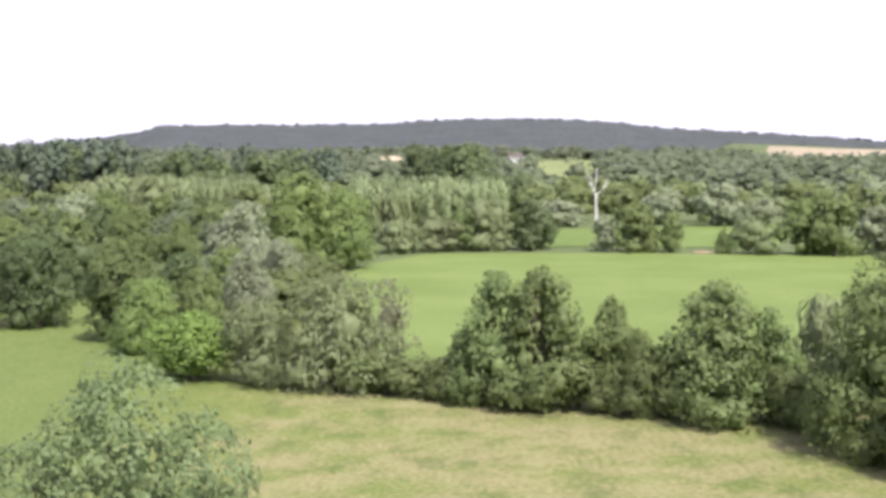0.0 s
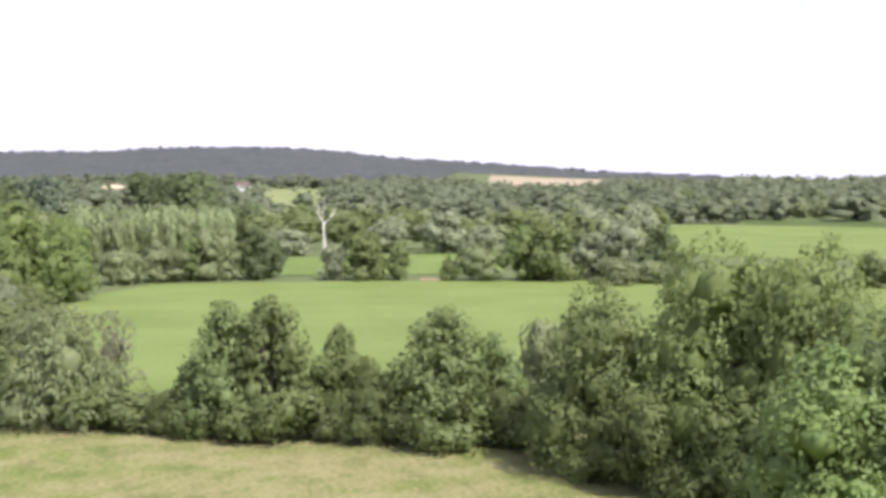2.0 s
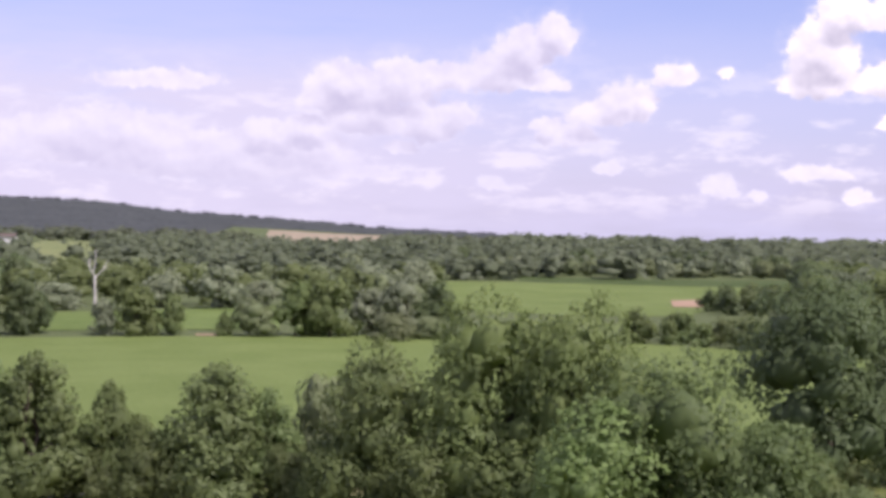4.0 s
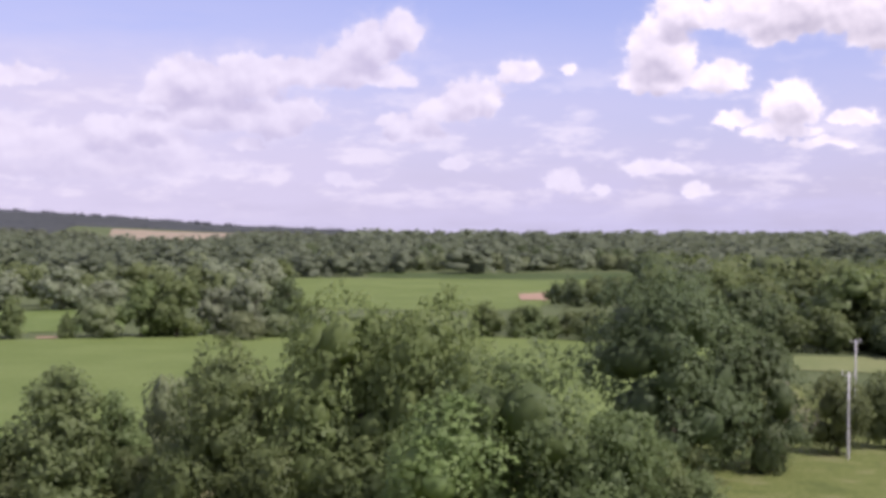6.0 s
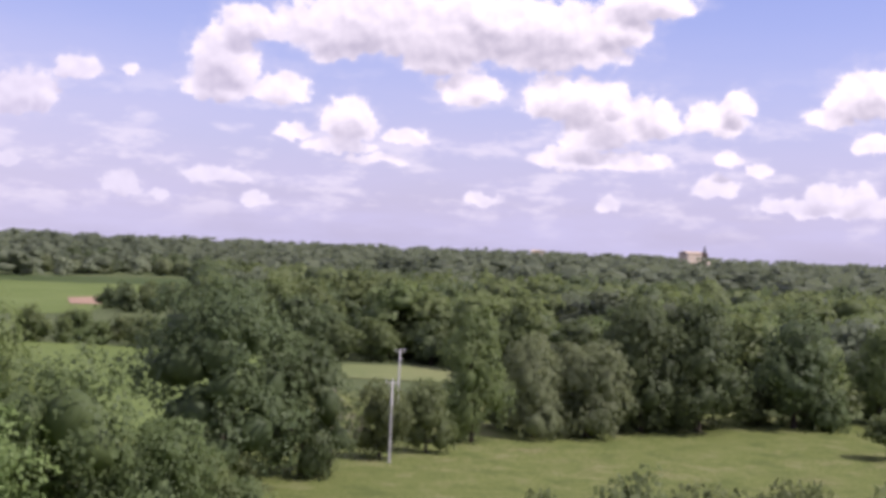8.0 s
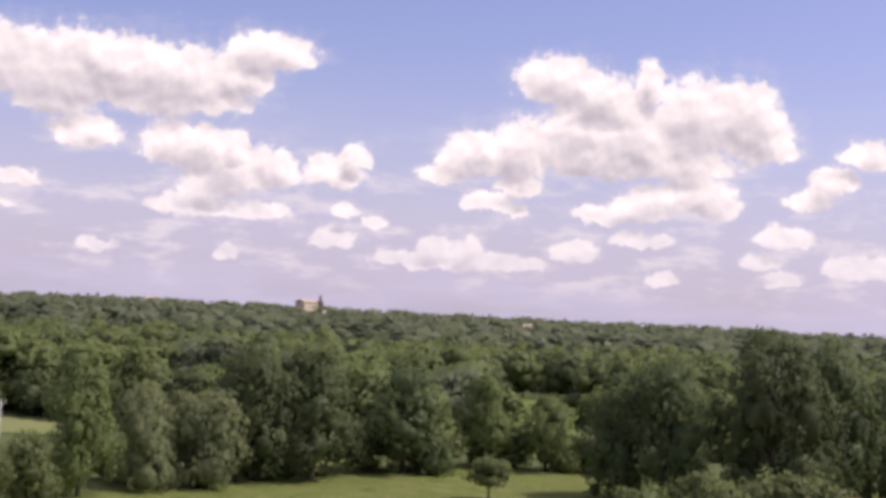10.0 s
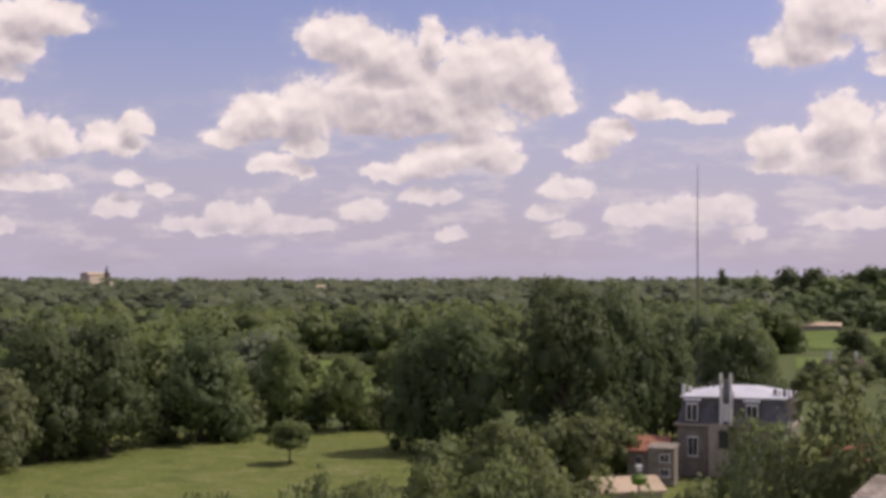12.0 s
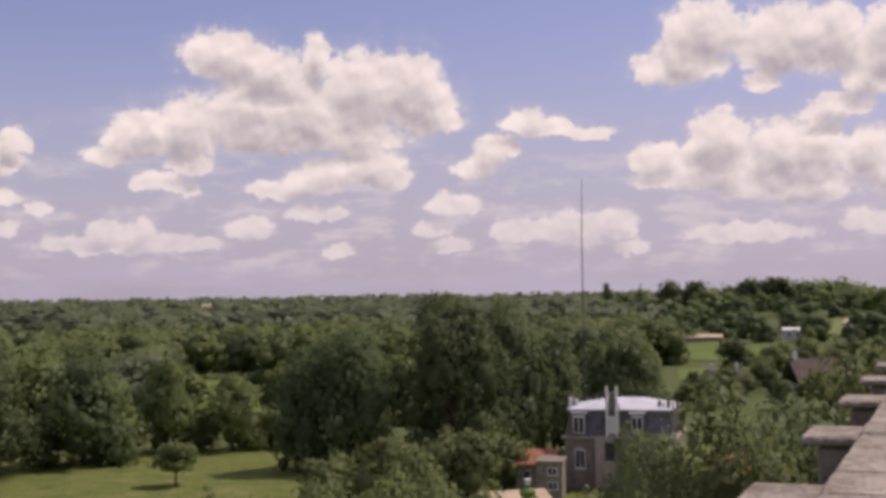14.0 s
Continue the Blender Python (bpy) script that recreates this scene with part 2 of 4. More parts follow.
LEAF = {
    "alder": leafy("alder_leaves", (0.147, 0.193, 0.064), (0.207, 0.256, 0.088)),
    "grove": leafy("grove_leaves", (0.118, 0.158, 0.051), (0.166, 0.210, 0.070)),
    "oak": leafy("oak_leaves", (0.168, 0.227, 0.067), (0.247, 0.313, 0.093)),
    "dark": leafy("dark_leaves", (0.096, 0.128, 0.050), (0.143, 0.177, 0.068)),
    "mid": leafy("mixed_leaves", (0.137, 0.177, 0.056), (0.198, 0.237, 0.078)),
    "willow": leafy("willow_leaves", (0.189, 0.222, 0.100), (0.261, 0.291, 0.134)),
    "silver": leafy("silver_willow_leaves", (0.214, 0.243, 0.134), (0.322, 0.351, 0.212)),
    "lime": leafy("bright_leaves", (0.170, 0.245, 0.053), (0.228, 0.313, 0.070)),
    "poplar": leafy("poplar_leaves", (0.220, 0.262, 0.113), (0.283, 0.330, 0.148)),
    "brown": leafy("dry_leaves", (0.182, 0.173, 0.110), (0.252, 0.233, 0.154)),
    "pine": leafy("pine_needles", (0.085, 0.110, 0.065), (0.116, 0.142, 0.084), 0.3),
    "far": leafy("far_leaves", (0.140, 0.164, 0.090), (0.184, 0.211, 0.113)),
    # greyed green: the air between here and the ridge is mixed into this colour
    "ridge": leafy("hazed_ridge_leaves", (0.081, 0.086, 0.086), (0.101, 0.106, 0.105)),
    "bush": leafy("shrub_leaves", (0.124, 0.153, 0.052), (0.179, 0.206, 0.073)),
    "elder": leafy("elder_leaves", (0.137, 0.183, 0.072), (0.208, 0.258, 0.106)),
}
LEAF["apple"] = LEAF["mid"]
BARK = mottled("bark", (0.05, 0.04, 0.03), (0.15, 0.12, 0.09), 3.0, bump=0.6)
DEADWOOD = mottled("dead_wood", (0.40, 0.37, 0.32), (0.62, 0.59, 0.53), 2.0)


# ---------------------------------------------------------------- land
def at(az, r):
    """A place on the map: degrees to the right of the first view, metres from the foot of the terrace."""
    return r * math.sin(radians(az)), r * math.cos(radians(az))


def smooth(a, b, x):
    k = np.clip((x - a) / (b - a), 0, 1)
    return k * k * (3 - 2 * k)


def land(x, y):
    """The height of the ground: castle slope, flat valley, slow rise, the long ridge, a knoll by the village."""
    x, y = np.asarray(x, float), np.asarray(y, float)
    r, az = np.hypot(x, y), np.degrees(np.arctan2(x, y))
    z = 10.5 * (1 - smooth(10, 58, r))
    z = z + 14 * (1 - np.exp(-np.maximum(r - 400, 0) / 700))
    crest = np.interp(az, [-40, -24, -18.7, -16.6, -14.7, -13.3, -12.1, -3.4, -0.6, 2.8, 6.5, 10.2, 14.9, 18.5, 22, 26, 34], [4, 6, 12, 20, 28, 37, 50, 52, 60, 63, 58, 42, 30, 18, 12, 5, 0])
    z = z + crest * np.exp(-((r - 2500) / np.where(r < 2500, 620, 1500)) ** 2)
    z = z + 9 * np.exp(-((az - 95) / 7) ** 2 - ((r - 620) / 160) ** 2)
    z = z + 0.35 * np.sin(x / 23.0) * np.sin(y / 31.0) * smooth(60, 120, r)
    return z


def part(name, verts, faces, mat, parent=None, label="", flat=False):
    me = bpy.data.meshes.new(name)
    me.from_pydata(verts, [], faces)
    me.materials.append(mat)
    if not flat:
        me.polygons.foreach_set("use_smooth", [True] * len(me.polygons))
    me.update()
    ob = new(name, me)
    ob.parent = parent
    if label:
        ob["label"] = label
    return ob


def ground_sheet():
    radii = np.concatenate([np.linspace(2, 60, 24), np.linspace(66, 420, 60), np.geomspace(440, 4900, 60)])
    n = 240
    ang = np.linspace(0, 2 * math.pi, n, endpoint=False)
    rr, aa = np.meshgrid(radii, ang, indexing="ij")
    x, y = rr * np.sin(aa), rr * np.cos(aa)
    v = np.stack([x, y, land(x, y)], -1).reshape(-1, 3).tolist()
    v.append((0, 0, 10.5))
    f = []
    for i in range(len(radii) - 1):
        for j in range(n):
            k = (j + 1) % n
            f.append((i * n + j, i * n + k, (i + 1) * n + k, (i + 1) * n + j))
    f += [(len(v) - 1, (j + 1) % n, j) for j in range(n)]
    m, t, b = material("meadow_grass", 0.9)
    b.inputs["Specular IOR Level"].default_value = 0.05
    p = t.nodes.new("ShaderNodeTexCoord").outputs[3]
    xyz = node(t, "ShaderNodeSeparateXYZ", i0=p)
    big = node(t, "ShaderNodeTexNoise", i0=p, i2=0.035, i3=5.0, i4=0.6).outputs[0]
    mid = node(t, "ShaderNodeTexNoise", i0=vec(t, "MULTIPLY", p, (0.75, 1.1, 1)), i2=0.26, i3=6.0, i4=0.65).outputs[0]
    fine = node(t, "ShaderNodeTexNoise", i0=p, i2=2.6, i3=5.0, i4=0.7).outputs[0]
    green = blend(t, steps(t, fine, 0.3, 0.7), (0.104, 0.130, 0.033), (0.188, 0.208, 0.068))
    straw = blend(t, steps(t, fine, 0.3, 0.7), (0.170, 0.158, 0.068), (0.275, 0.248, 0.125))
    # the hay meadow below the terrace has dried out; the pasture beside it stays green
    dry = calc(t, "MULTIPLY", steps(t, xyz.outputs[0], -24.0, -6.0), steps(t, xyz.outputs[0], 42.0, 26.0))
    amount = calc(t, "ADD", calc(t, "MULTIPLY", dry, 0.10), calc(t, "MULTIPLY", calc(t, "ADD", calc(t, "MULTIPLY", big, 0.8), calc(t, "ADD", mid, calc(t, "MULTIPLY", fine, 0.5))), 0.435))
    col = blend(t, steps(t, amount, 0.51, 0.66), green, straw)
    tussock = node(t, "ShaderNodeTexNoise", i0=vec(t, "MULTIPLY", p, (1, 0.7, 1)), i2=0.30, i3=6.0, i4=0.72).outputs[0]
    col = blend(t, calc(t, "MULTIPLY", steps(t, tussock, 0.50, 0.64), 0.55), col, (0.080, 0.108, 0.032))
    col = blend(t, calc(t, "MULTIPLY", steps(t, tussock, 0.48, 0.34), 0.55), col, (0.250, 0.240, 0.115))
    lush = blend(t, steps(t, fine, 0.3, 0.7), (0.094, 0.128, 0.035), (0.146, 0.184, 0.058))
    col = blend(t, calc(t, "MULTIPLY", steps(t, xyz.outputs[0], -13.0, -27.0), 0.75), col, lush)
    scrub = blend(t, steps(t, fine, 0.3, 0.7), (0.085, 0.108, 0.045), (0.130, 0.152, 0.066))
    away = vec(t, "LENGTH", vec(t, "MULTIPLY", p, (1, 1, 0)))
    col = blend(t, steps(t, away, 157.0, 165.0), col, scrub)
    t.links.new(col, b.inputs["Base Color"])
    bump = node(t, "ShaderNodeBump", i0=0.7, i1=0.25, i3=calc(t, "ADD", fine, mid))
    t.links.new(bump.outputs[0], b.inputs["Normal"])
    return tagged(part("ground", v, f, m), "grassy valley ground with dried hay meadow patches", "ground", kind="structure")


def inside(poly, x, y):
    hit = False
    for i in range(len(poly)):
        (x0, y0), (x1, y1) = poly[i - 1], poly[i]
        if (y0 > y) != (y1 > y) and x < (x1 - x0) * (y - y0) / (y1 - y0) + x0:
            hit = not hit
    return hit


FIELDS = []


def field(name, label, mat, corners, lift=0.12, step=7.0):
    """A field: its corners as heading and distance, laid on the land as a thin sheet."""
    poly = [at(*c) for c in corners]
    FIELDS.append(poly)
    bm = bmesh.new()
    bm.faces.new([bm.verts.new((x, y, 0)) for x, y in poly])
    xs, ys = [p[0] for p in poly], [p[1] for p in poly]
    step = max(step, (max(xs) - min(xs)) / 40, (max(ys) - min(ys)) / 40)
    for axis, lo, hi in ((0, min(xs), max(xs)), (1, min(ys), max(ys))):
        k = lo + step
        while k < hi:
            co, no = [0, 0, 0], [0, 0, 0]
            co[axis], no[axis] = k, 1
            bmesh.ops.bisect_plane(bm, geom=bm.verts[:] + bm.edges[:] + bm.faces[:], plane_co=co, plane_no=no)
            k += step
    for v in bm.verts:
        v.co.z = float(land(v.co.x, v.co.y)) + lift
    bmesh.ops.recalc_face_normals(bm, faces=bm.faces[:])
    me = bpy.data.meshes.new(name)
    bm.to_mesh(me)
    bm.free()
    me.materials.append(mat)
    return tagged(new(name, me), label, "field", kind="structure")


CROP = mottled("young_green_crop", (0.118, 0.157, 0.043), (0.157, 0.198, 0.061), 0.05, bump=0.4, fine=30.0)
PASTURE = mottled("pasture_grass", (0.100, 0.140, 0.036), (0.150, 0.196, 0.058), 0.06, bump=0.4, fine=20.0)
PALE = mottled("pale_pasture", (0.144, 0.173, 0.065), (0.209, 0.223, 0.094), 0.05, bump=0.4, fine=20.0)
STUBBLE = mottled("straw_stubble", (0.262, 0.212, 0.140), (0.355, 0.292, 0.200), 0.03, bump=0.3, fine=20.0)
EARTH = mottled("bare_earth", (0.302, 0.202, 0.130), (0.396, 0.274, 0.187), 0.2, bump=0.3)
MAIZE = mottled("dark_crop", (0.055, 0.080, 0.026), (0.085, 0.112, 0.040), 0.08, bump=0.6, fine=20.0)

ground_sheet()
field("field", "large flat field of bright green young crop", CROP,
      [(-3.2, 105), (-4.2, 150), (-4.4, 190), (-3.2, 210), (-0.7, 229), (12.6, 229), (21.8, 243), (29, 232), (36, 218), (42, 205), (42, 150), (33, 118), (18, 97), (6, 100)])
field("field", "green pasture strip behind the hedgerow", PASTURE, [(3.5, 243), (2.5, 300), (8, 312), (14.5, 330), (14.5, 246)])
field("field", "green field on the rising ground", PALE, [(4.2, 600), (3.7, 1160), (6.1, 1230), (7.6, 850), (6.6, 600)])
field("field", "pale straw stubble field below the ridge", STUBBLE, [(13.2, 1050), (14.0, 1900), (19.3, 1900), (18.9, 1000)], 0.4)
field("field", "bright green field beyond the oaks", CROP, [(20.5, 330), (21.5, 480), (28, 492), (37, 484), (37, 455), (33.4, 412), (33.2, 345), (32, 312), (27, 310)])
field("field", "band of dark tall crop", MAIZE, [(25, 497), (25, 535), (38, 535), (38, 488), (33, 490)])
field("field", "patch of bare pinkish earth", EARTH, [(31.7, 362), (31.6, 398), (33.0, 404), (33.0, 362)], 0.3)
field("field", "pale green clearing behind the power pole", PALE, [(43.4, 178), (43.4, 200), (48.2, 204), (48.2, 178)])
field("field", "pale clearing among the woods", PALE, [(43.4, 470), (43.4, 580), (45.2, 580), (45.2, 470)])
field("field", "pale clearing among the woods", PALE, [(48.8, 450), (48.8, 560), (50.2, 560), (50.2, 450)])
field("field", "sunlit grass clearing in the wood", PASTURE, [(67.0, 172), (66.8, 305), (70.8, 305), (70.2, 172)])
field("bare_patch", "trampled pale earth at the hedge gap", EARTH, [(10.9, 228.4), (10.9, 232), (11.8, 232), (11.8, 228.4)], 0.25)
field("lawn", "mown green lawn in the village", PASTURE, [(88.6, 283), (88.6, 322), (90.8, 322), (90.8, 283)])
field("lawn", "mown green lawn in the village", PASTURE, [(89.2, 355), (89.0, 440), (90.6, 440), (90.6, 355)], 0.2)
field("lawn", "mown green lawn in the village", PASTURE, [(91.3, 360), (91.3, 415), (93.4, 415), (93.4, 360)], 0.2)
field("lawn", "pale green paddock above the village", PALE, [(94.2, 455), (94.2, 520), (97.5, 520), (97.5, 455)], 0.3)
field("field", "pale straw field at the edge of the wood", STUBBLE, [(-4.6, 900), (-4.6, 1150), (-2.2, 1150), (-2.2, 900)], 0.4)


# ---------------------------------------------------------------- trees
def lobes_of(kind, rng, n):
    """The heaps of foliage that make up a crown, in a tree 1 high and about 1 wide: centre and radii."""
    out = []
    for i in range(n):
        u, a = (i + rng.random()) / n, rng.random() * 2 * math.pi
        if kind == "cone":
            z = 0.07 + 0.83 * u
            reach = 0.40 * (1 - u) ** 0.5 * (0.6 + 0.5 * rng.random())
            s = 0.10 + 0.08 * (1 - u)
        elif kind == "column":
            z = 0.12 + 0.78 * u
            reach = 0.25 * math.sin(math.pi * min(1, 0.15 + 0.85 * (1 - u))) * rng.random()
            s = 0.16 + 0.08 * rng.random()
        elif kind == "pine":
            z = 0.35 + 0.57 * u
            reach = 0.30 * (1 - u) ** 0.5 * rng.random() + 0.05
            s = 0.13 + 0.06 * rng.random()
        elif kind == "bush":
            z = 0.12 + 0.60 * u
            reach = 0.36 * math.sqrt(1 - u * u * 0.8) * math.sqrt(rng.random())
            s = 0.20 + 0.10 * rng.random()
        elif kind == "orchard":
            z = 0.42 + 0.42 * u
            reach = 0.36 * math.cos(max(0, u - 0.3) * 1.9) * math.sqrt(rng.random())
            s = 0.13 + 0.06 * rng.random()
        elif kind == "dome":
            z = 0.07 + 0.73 * u
            reach = 0.34 * math.cos(max(0, u - 0.35) * 2.1) * (0.55 + 0.45 * rng.random())
            s = 0.17 + 0.07 * rng.random()
        else:
            z = 0.07 + 0.77 * u
            reach = 0.40 * math.sin(math.pi * (0.36 + 0.52 * u)) * (0.4 + 0.6 * rng.random())
            s = 0.13 + 0.12 * rng.random() ** 1.5
        out.append((reach * math.cos(a), reach * math.sin(a), z, s * (1.0 + 0.3 * rng.random()), s * (0.7 + 0.35 * rng.random())))
    return np.array(out)


def ball(level=1):
    bm = bmesh.new()
    bmesh.ops.create_icosphere(bm, subdivisions=level, radius=1)
    v = np.array([p.co[:] for p in bm.verts])
    f = np.array([[q.index for q in p.verts] for p in bm.faces])
    bm.free()
    return v, f


BALL = ball(1)


def crown_mesh(kind, seed, lobes, leaves, size, droop=0.0, core=0.62, clump=4, loose=0.45, budded=True):
    """Vertices and faces of a crown: boughs with smaller tufts on them, leaf sprays all through their outer shells,
    and a rough inner body that stops the light. size is a spray's length against a tree 1 high."""
    rng = random.Random(seed)
    gen = np.random.default_rng(seed)
    L = lobes_of(kind, rng, lobes)
    L[:, 3:] *= (34 / max(lobes, 34)) ** 0.4
    L[:, :2] -= (L[:, :2].max(0) + L[:, :2].min(0)) / 2
    reach = np.hypot(L[:, 0], L[:, 1]) + L[:, 3]
    L[:, [0, 1, 3]] *= 0.48 / np.sort(reach)[-3]
    L[:, 2:3] *= 0.95 / (L[:, 2] + L[:, 4]).max()
    boughs = L
    if budded:
        host = gen.choice(len(L), len(L) * 5, p=L[:, 3] ** 2 / (L[:, 3] ** 2).sum())
        way = gen.normal(size=(len(host), 3)) + (0, 0, 0.2)
        way /= np.linalg.norm(way, axis=1)[:, None]
        less = gen.uniform(0.22, 0.5, (len(host), 1))
        sub = np.concatenate([L[host, :3] + way * L[host][:, [3, 3, 4]] * gen.uniform(0.7, 1.0, (len(host), 1)), L[host, 3:] * less], 1)
        L = np.concatenate([L, sub[sub[:, 2] > 0.03]])
    verts, faces, soft, k = [], [], [], 0
    for x, y, z, sr, sz in boughs:
        bv, bf = BALL
        verts.append(bv * np.array([sr, sr, sz]) * core * (1 + gen.normal(0, 0.15, (len(bv), 1))) + (x, y, z))
        soft.append(bv)
        faces += (bf + k).tolist()
        k += len(bv)
    area = L[:, 3] ** 1.7
    count = max(3, leaves // clump)
    pick = gen.choice(len(L), count * 2, p=area / area.sum())
    d = gen.normal(size=(len(pick), 3))
    d /= np.linalg.norm(d, axis=1)[:, None]
    d[:, 2] = np.where(d[:, 2] < -0.6, -d[:, 2], d[:, 2])
    rad = L[pick][:, [3, 3, 4]]
    p = L[pick, :3] + d * rad * gen.uniform(0.82, 1.12, (len(pick), 1))
    deep = np.zeros(len(p), bool)  # sprays buried in another bough are left out
    for i, (x, y, z, sr, sz) in enumerate(boughs):
        q = (p - (x, y, z)) / (sr, sr, sz)
        deep |= ((q ** 2).sum(1) < 0.5) & (pick != i)
    p, d = p[~deep][:count], d[~deep][:count]
    p, d = np.repeat(p, clump, 0), np.repeat(d, clump, 0)
    n = len(p)
    jit = gen.normal(0, 1, (n, 3))
    p = p + (jit - 0.5 * (jit * d).sum(1)[:, None] * d) * size * 0.9 * (1, 1, 0.8)
    # a spray faces partly away from its bough, partly from the whole tree
    out = p - (0, 0, 0.42)
    out /= np.linalg.norm(out, axis=1)[:, None] + 1e-6
    lean = 0.7 * d + 0.4 * out + (0, 0, 0.2)
    lean /= np.linalg.norm(lean, axis=1)[:, None]
    nor = lean + gen.normal(0, loose, (n, 3))
    nor /= np.linalg.norm(nor, axis=1)[:, None]
    bent = lean + 0.35 * nor
    bent /= np.linalg.norm(bent, axis=1)[:, None]
    soft.append(np.repeat(bent, 4, 0))
    along = gen.normal(size=(n, 3)) + (0, 0, -droop * 3)
    along -= (along * nor).sum(1)[:, None] * nor
    along /= np.linalg.norm(along, axis=1)[:, None]
    side = np.cross(nor, along)
    s = size * gen.uniform(0.45, 1.5, (n, 1))
    wd = s * gen.uniform(0.32, 0.55, (n, 1)) * (1 - 0.45 * droop)
    s = s * (1 + 0.7 * droop)
    quad = np.stack([p - along * s * 0.5, p - side * wd + nor * s * 0.1, p + along * s * 0.55, p + side * wd + nor * s * 0.1], 1)
    verts.append(quad.reshape(-1, 3))
    base = k + 4 * np.arange(n)[:, None]
    faces += (base + np.arange(4)).tolist()
    return np.concatenate(verts), faces, boughs, np.concatenate(soft)


def tube(points, radii, sides=7):
    """A round limb through the points."""
    v, f = [], []
    for i, (p, r) in enumerate(zip(points, radii)):
        way = (Vector(points[min(i + 1, len(points) - 1)]) - Vector(points[max(i - 1, 0)])).normalized()
        u = way.orthogonal().normalized()
        w = way.cross(u)
        for j in range(sides):
            a = 2 * math.pi * j / sides
            v.append(tuple(Vector(p) + (u * math.cos(a) + w * math.sin(a)) * r))
        if i:
            for j in range(sides):
                k = (j + 1) % sides
                f.append(((i - 1) * sides + j, (i - 1) * sides + k, i * sides + k, i * sides + j))
    f.append(tuple(range(len(v) - sides, len(v))))
    return v, f


def joined(pieces):
    v, f = [], []
    for pv, pf in pieces:
        k = len(v)
        v += list(pv)
        f += [tuple(i + k for i in q) for q in pf]
    return v, f


def trunk_mesh(seed, L, girth=0.022, top=0.75):
    rng = random.Random(seed)
    bend = [(rng.uniform(-0.02, 0.02) * i, rng.uniform(-0.02, 0.02) * i, top * i / 5) for i in range(6)]
    bend[0] = (0, 0, -0.03)
    pieces = [tube(bend, [girth * (1.5 if i == 0 else 1 - 0.15 * i) for i in range(6)])]
    for x, y, z, *_ in L[:: max(1, len(L) // 7)]:
        b = bend[max(1, min(4, int(z / top * 4)))]
        mid = ((b[0] + x) / 2, (b[1] + y) / 2, (b[2] + z) / 2 - 0.01)
        pieces.append(tube([(b[0], b[1], b[2] * 0.85), mid, (x, y, z)], [girth * 0.5, girth * 0.35, girth * 0.12], 5))
    return joined(pieces)


PROTO = {}


def soften(me, soft):
    """Let the leaves of a mesh be shaded along their bough's roundness."""
    me.polygons.foreach_set("use_smooth", [True] * len(me.polygons))
    me.normals_split_custom_set_from_vertices(soft.tolist())


TREE_WORDS = {
    "alder": "alder_tree", "oak": "oak_tree", "dark": "broadleaf_tree", "mid": "broadleaf_tree", "willow": "willow_tree",
    "silver": "silver_willow_tree", "lime": "leafy_shrub", "poplar": "poplar_tree", "brown": "dry_tree", "pine": "pine_tree",
    "grove": "broadleaf_tree", "apple": "apple_tree", "bush": "shrub", "elder": "elder_tree", "far": "broadleaf_tree",
}


def proto(kind, leaf, seed, lobes, leaves, size, **more):
    key = (kind, leaf, seed, leaves)
    if key not in PROTO:
        v, f, L, soft = crown_mesh(kind, seed, lobes, leaves, size, **more)
        crown = bpy.data.meshes.new("crown")
        crown.from_pydata(v.tolist(), [], f)
        soften(crown, soft)
        crown.materials.append(LEAF[leaf])
        tv, tf = trunk_mesh(seed, L)
        trunk = bpy.data.meshes.new("trunk")
        trunk.from_pydata(tv, [], tf)
        trunk.materials.append(BARK)
        PROTO[key] = (crown, trunk)
    return PROTO[key]


SHAPE = {  # outline, heaps
    "alder": ("cone", 54), "oak": ("round", 34), "dark": ("round", 32), "mid": ("round", 28), "willow": ("bush", 26), "silver": ("round", 26),
    "lime": ("bush", 20), "poplar": ("column", 16), "brown": ("round", 16), "pine": ("pine", 20), "bush": ("bush", 16), "elder": ("round", 22),
    "far": ("dome", 14), "grove": ("round", 32), "apple": ("orchard", 26),
}
FINE = {"near": (6400, 0.029), "tall": (9600, 0.0215), "shrub": (3800, 0.036), "mid": (1000, 0.067), "low": (480, 0.094), "tiny": (180, 0.125), "close": (6600, 0.024), "loose": (7500, 0.019)}


def tree(species, label, az, r, top, wide, detail="near", seed=1, name="", turn=None, base=None, group="", sink=0.0):
    """A tree: where it stands, the height of its top over the valley floor, its width, and how finely it is made."""
    kind, heaps = SHAPE[species]
    leaves, size = FINE["shrub" if detail == "near" and species in ("bush", "lime") else detail]
    droop = 0.9 if species == "willow" else 0.0
    if species == "brown":
        leaves = leaves // 3
    heaps = int(heaps * 0.8) if detail in ("near", "tall", "close") else max(8, int(heaps * 0.6))
    core = {"brown": 0.15, "elder": 0.12}.get(species, 0.56 if detail in ("near", "tall", "close") else 0.76)
    crown, trunk = proto(kind, species, seed, heaps, leaves, size, droop=droop, core=core)
    x, y = at(az, r)
    ground = float(land(x, y)) - sink if base is None else base
    ob = new(name or TREE_WORDS[species])
    ob.location = (x, y, ground)
    ob.rotation_euler = (0, 0, seed * 2.4 + az if turn is None else radians(turn))
    ob.scale = (wide, wide, top - ground)
    for word, me in (("trunk", trunk), ("crown", crown)):
        child = new(word, me)
        child.parent = ob
    return tagged(ob, label, "shrub" if species in ("lime", "bush") else "tree", group)


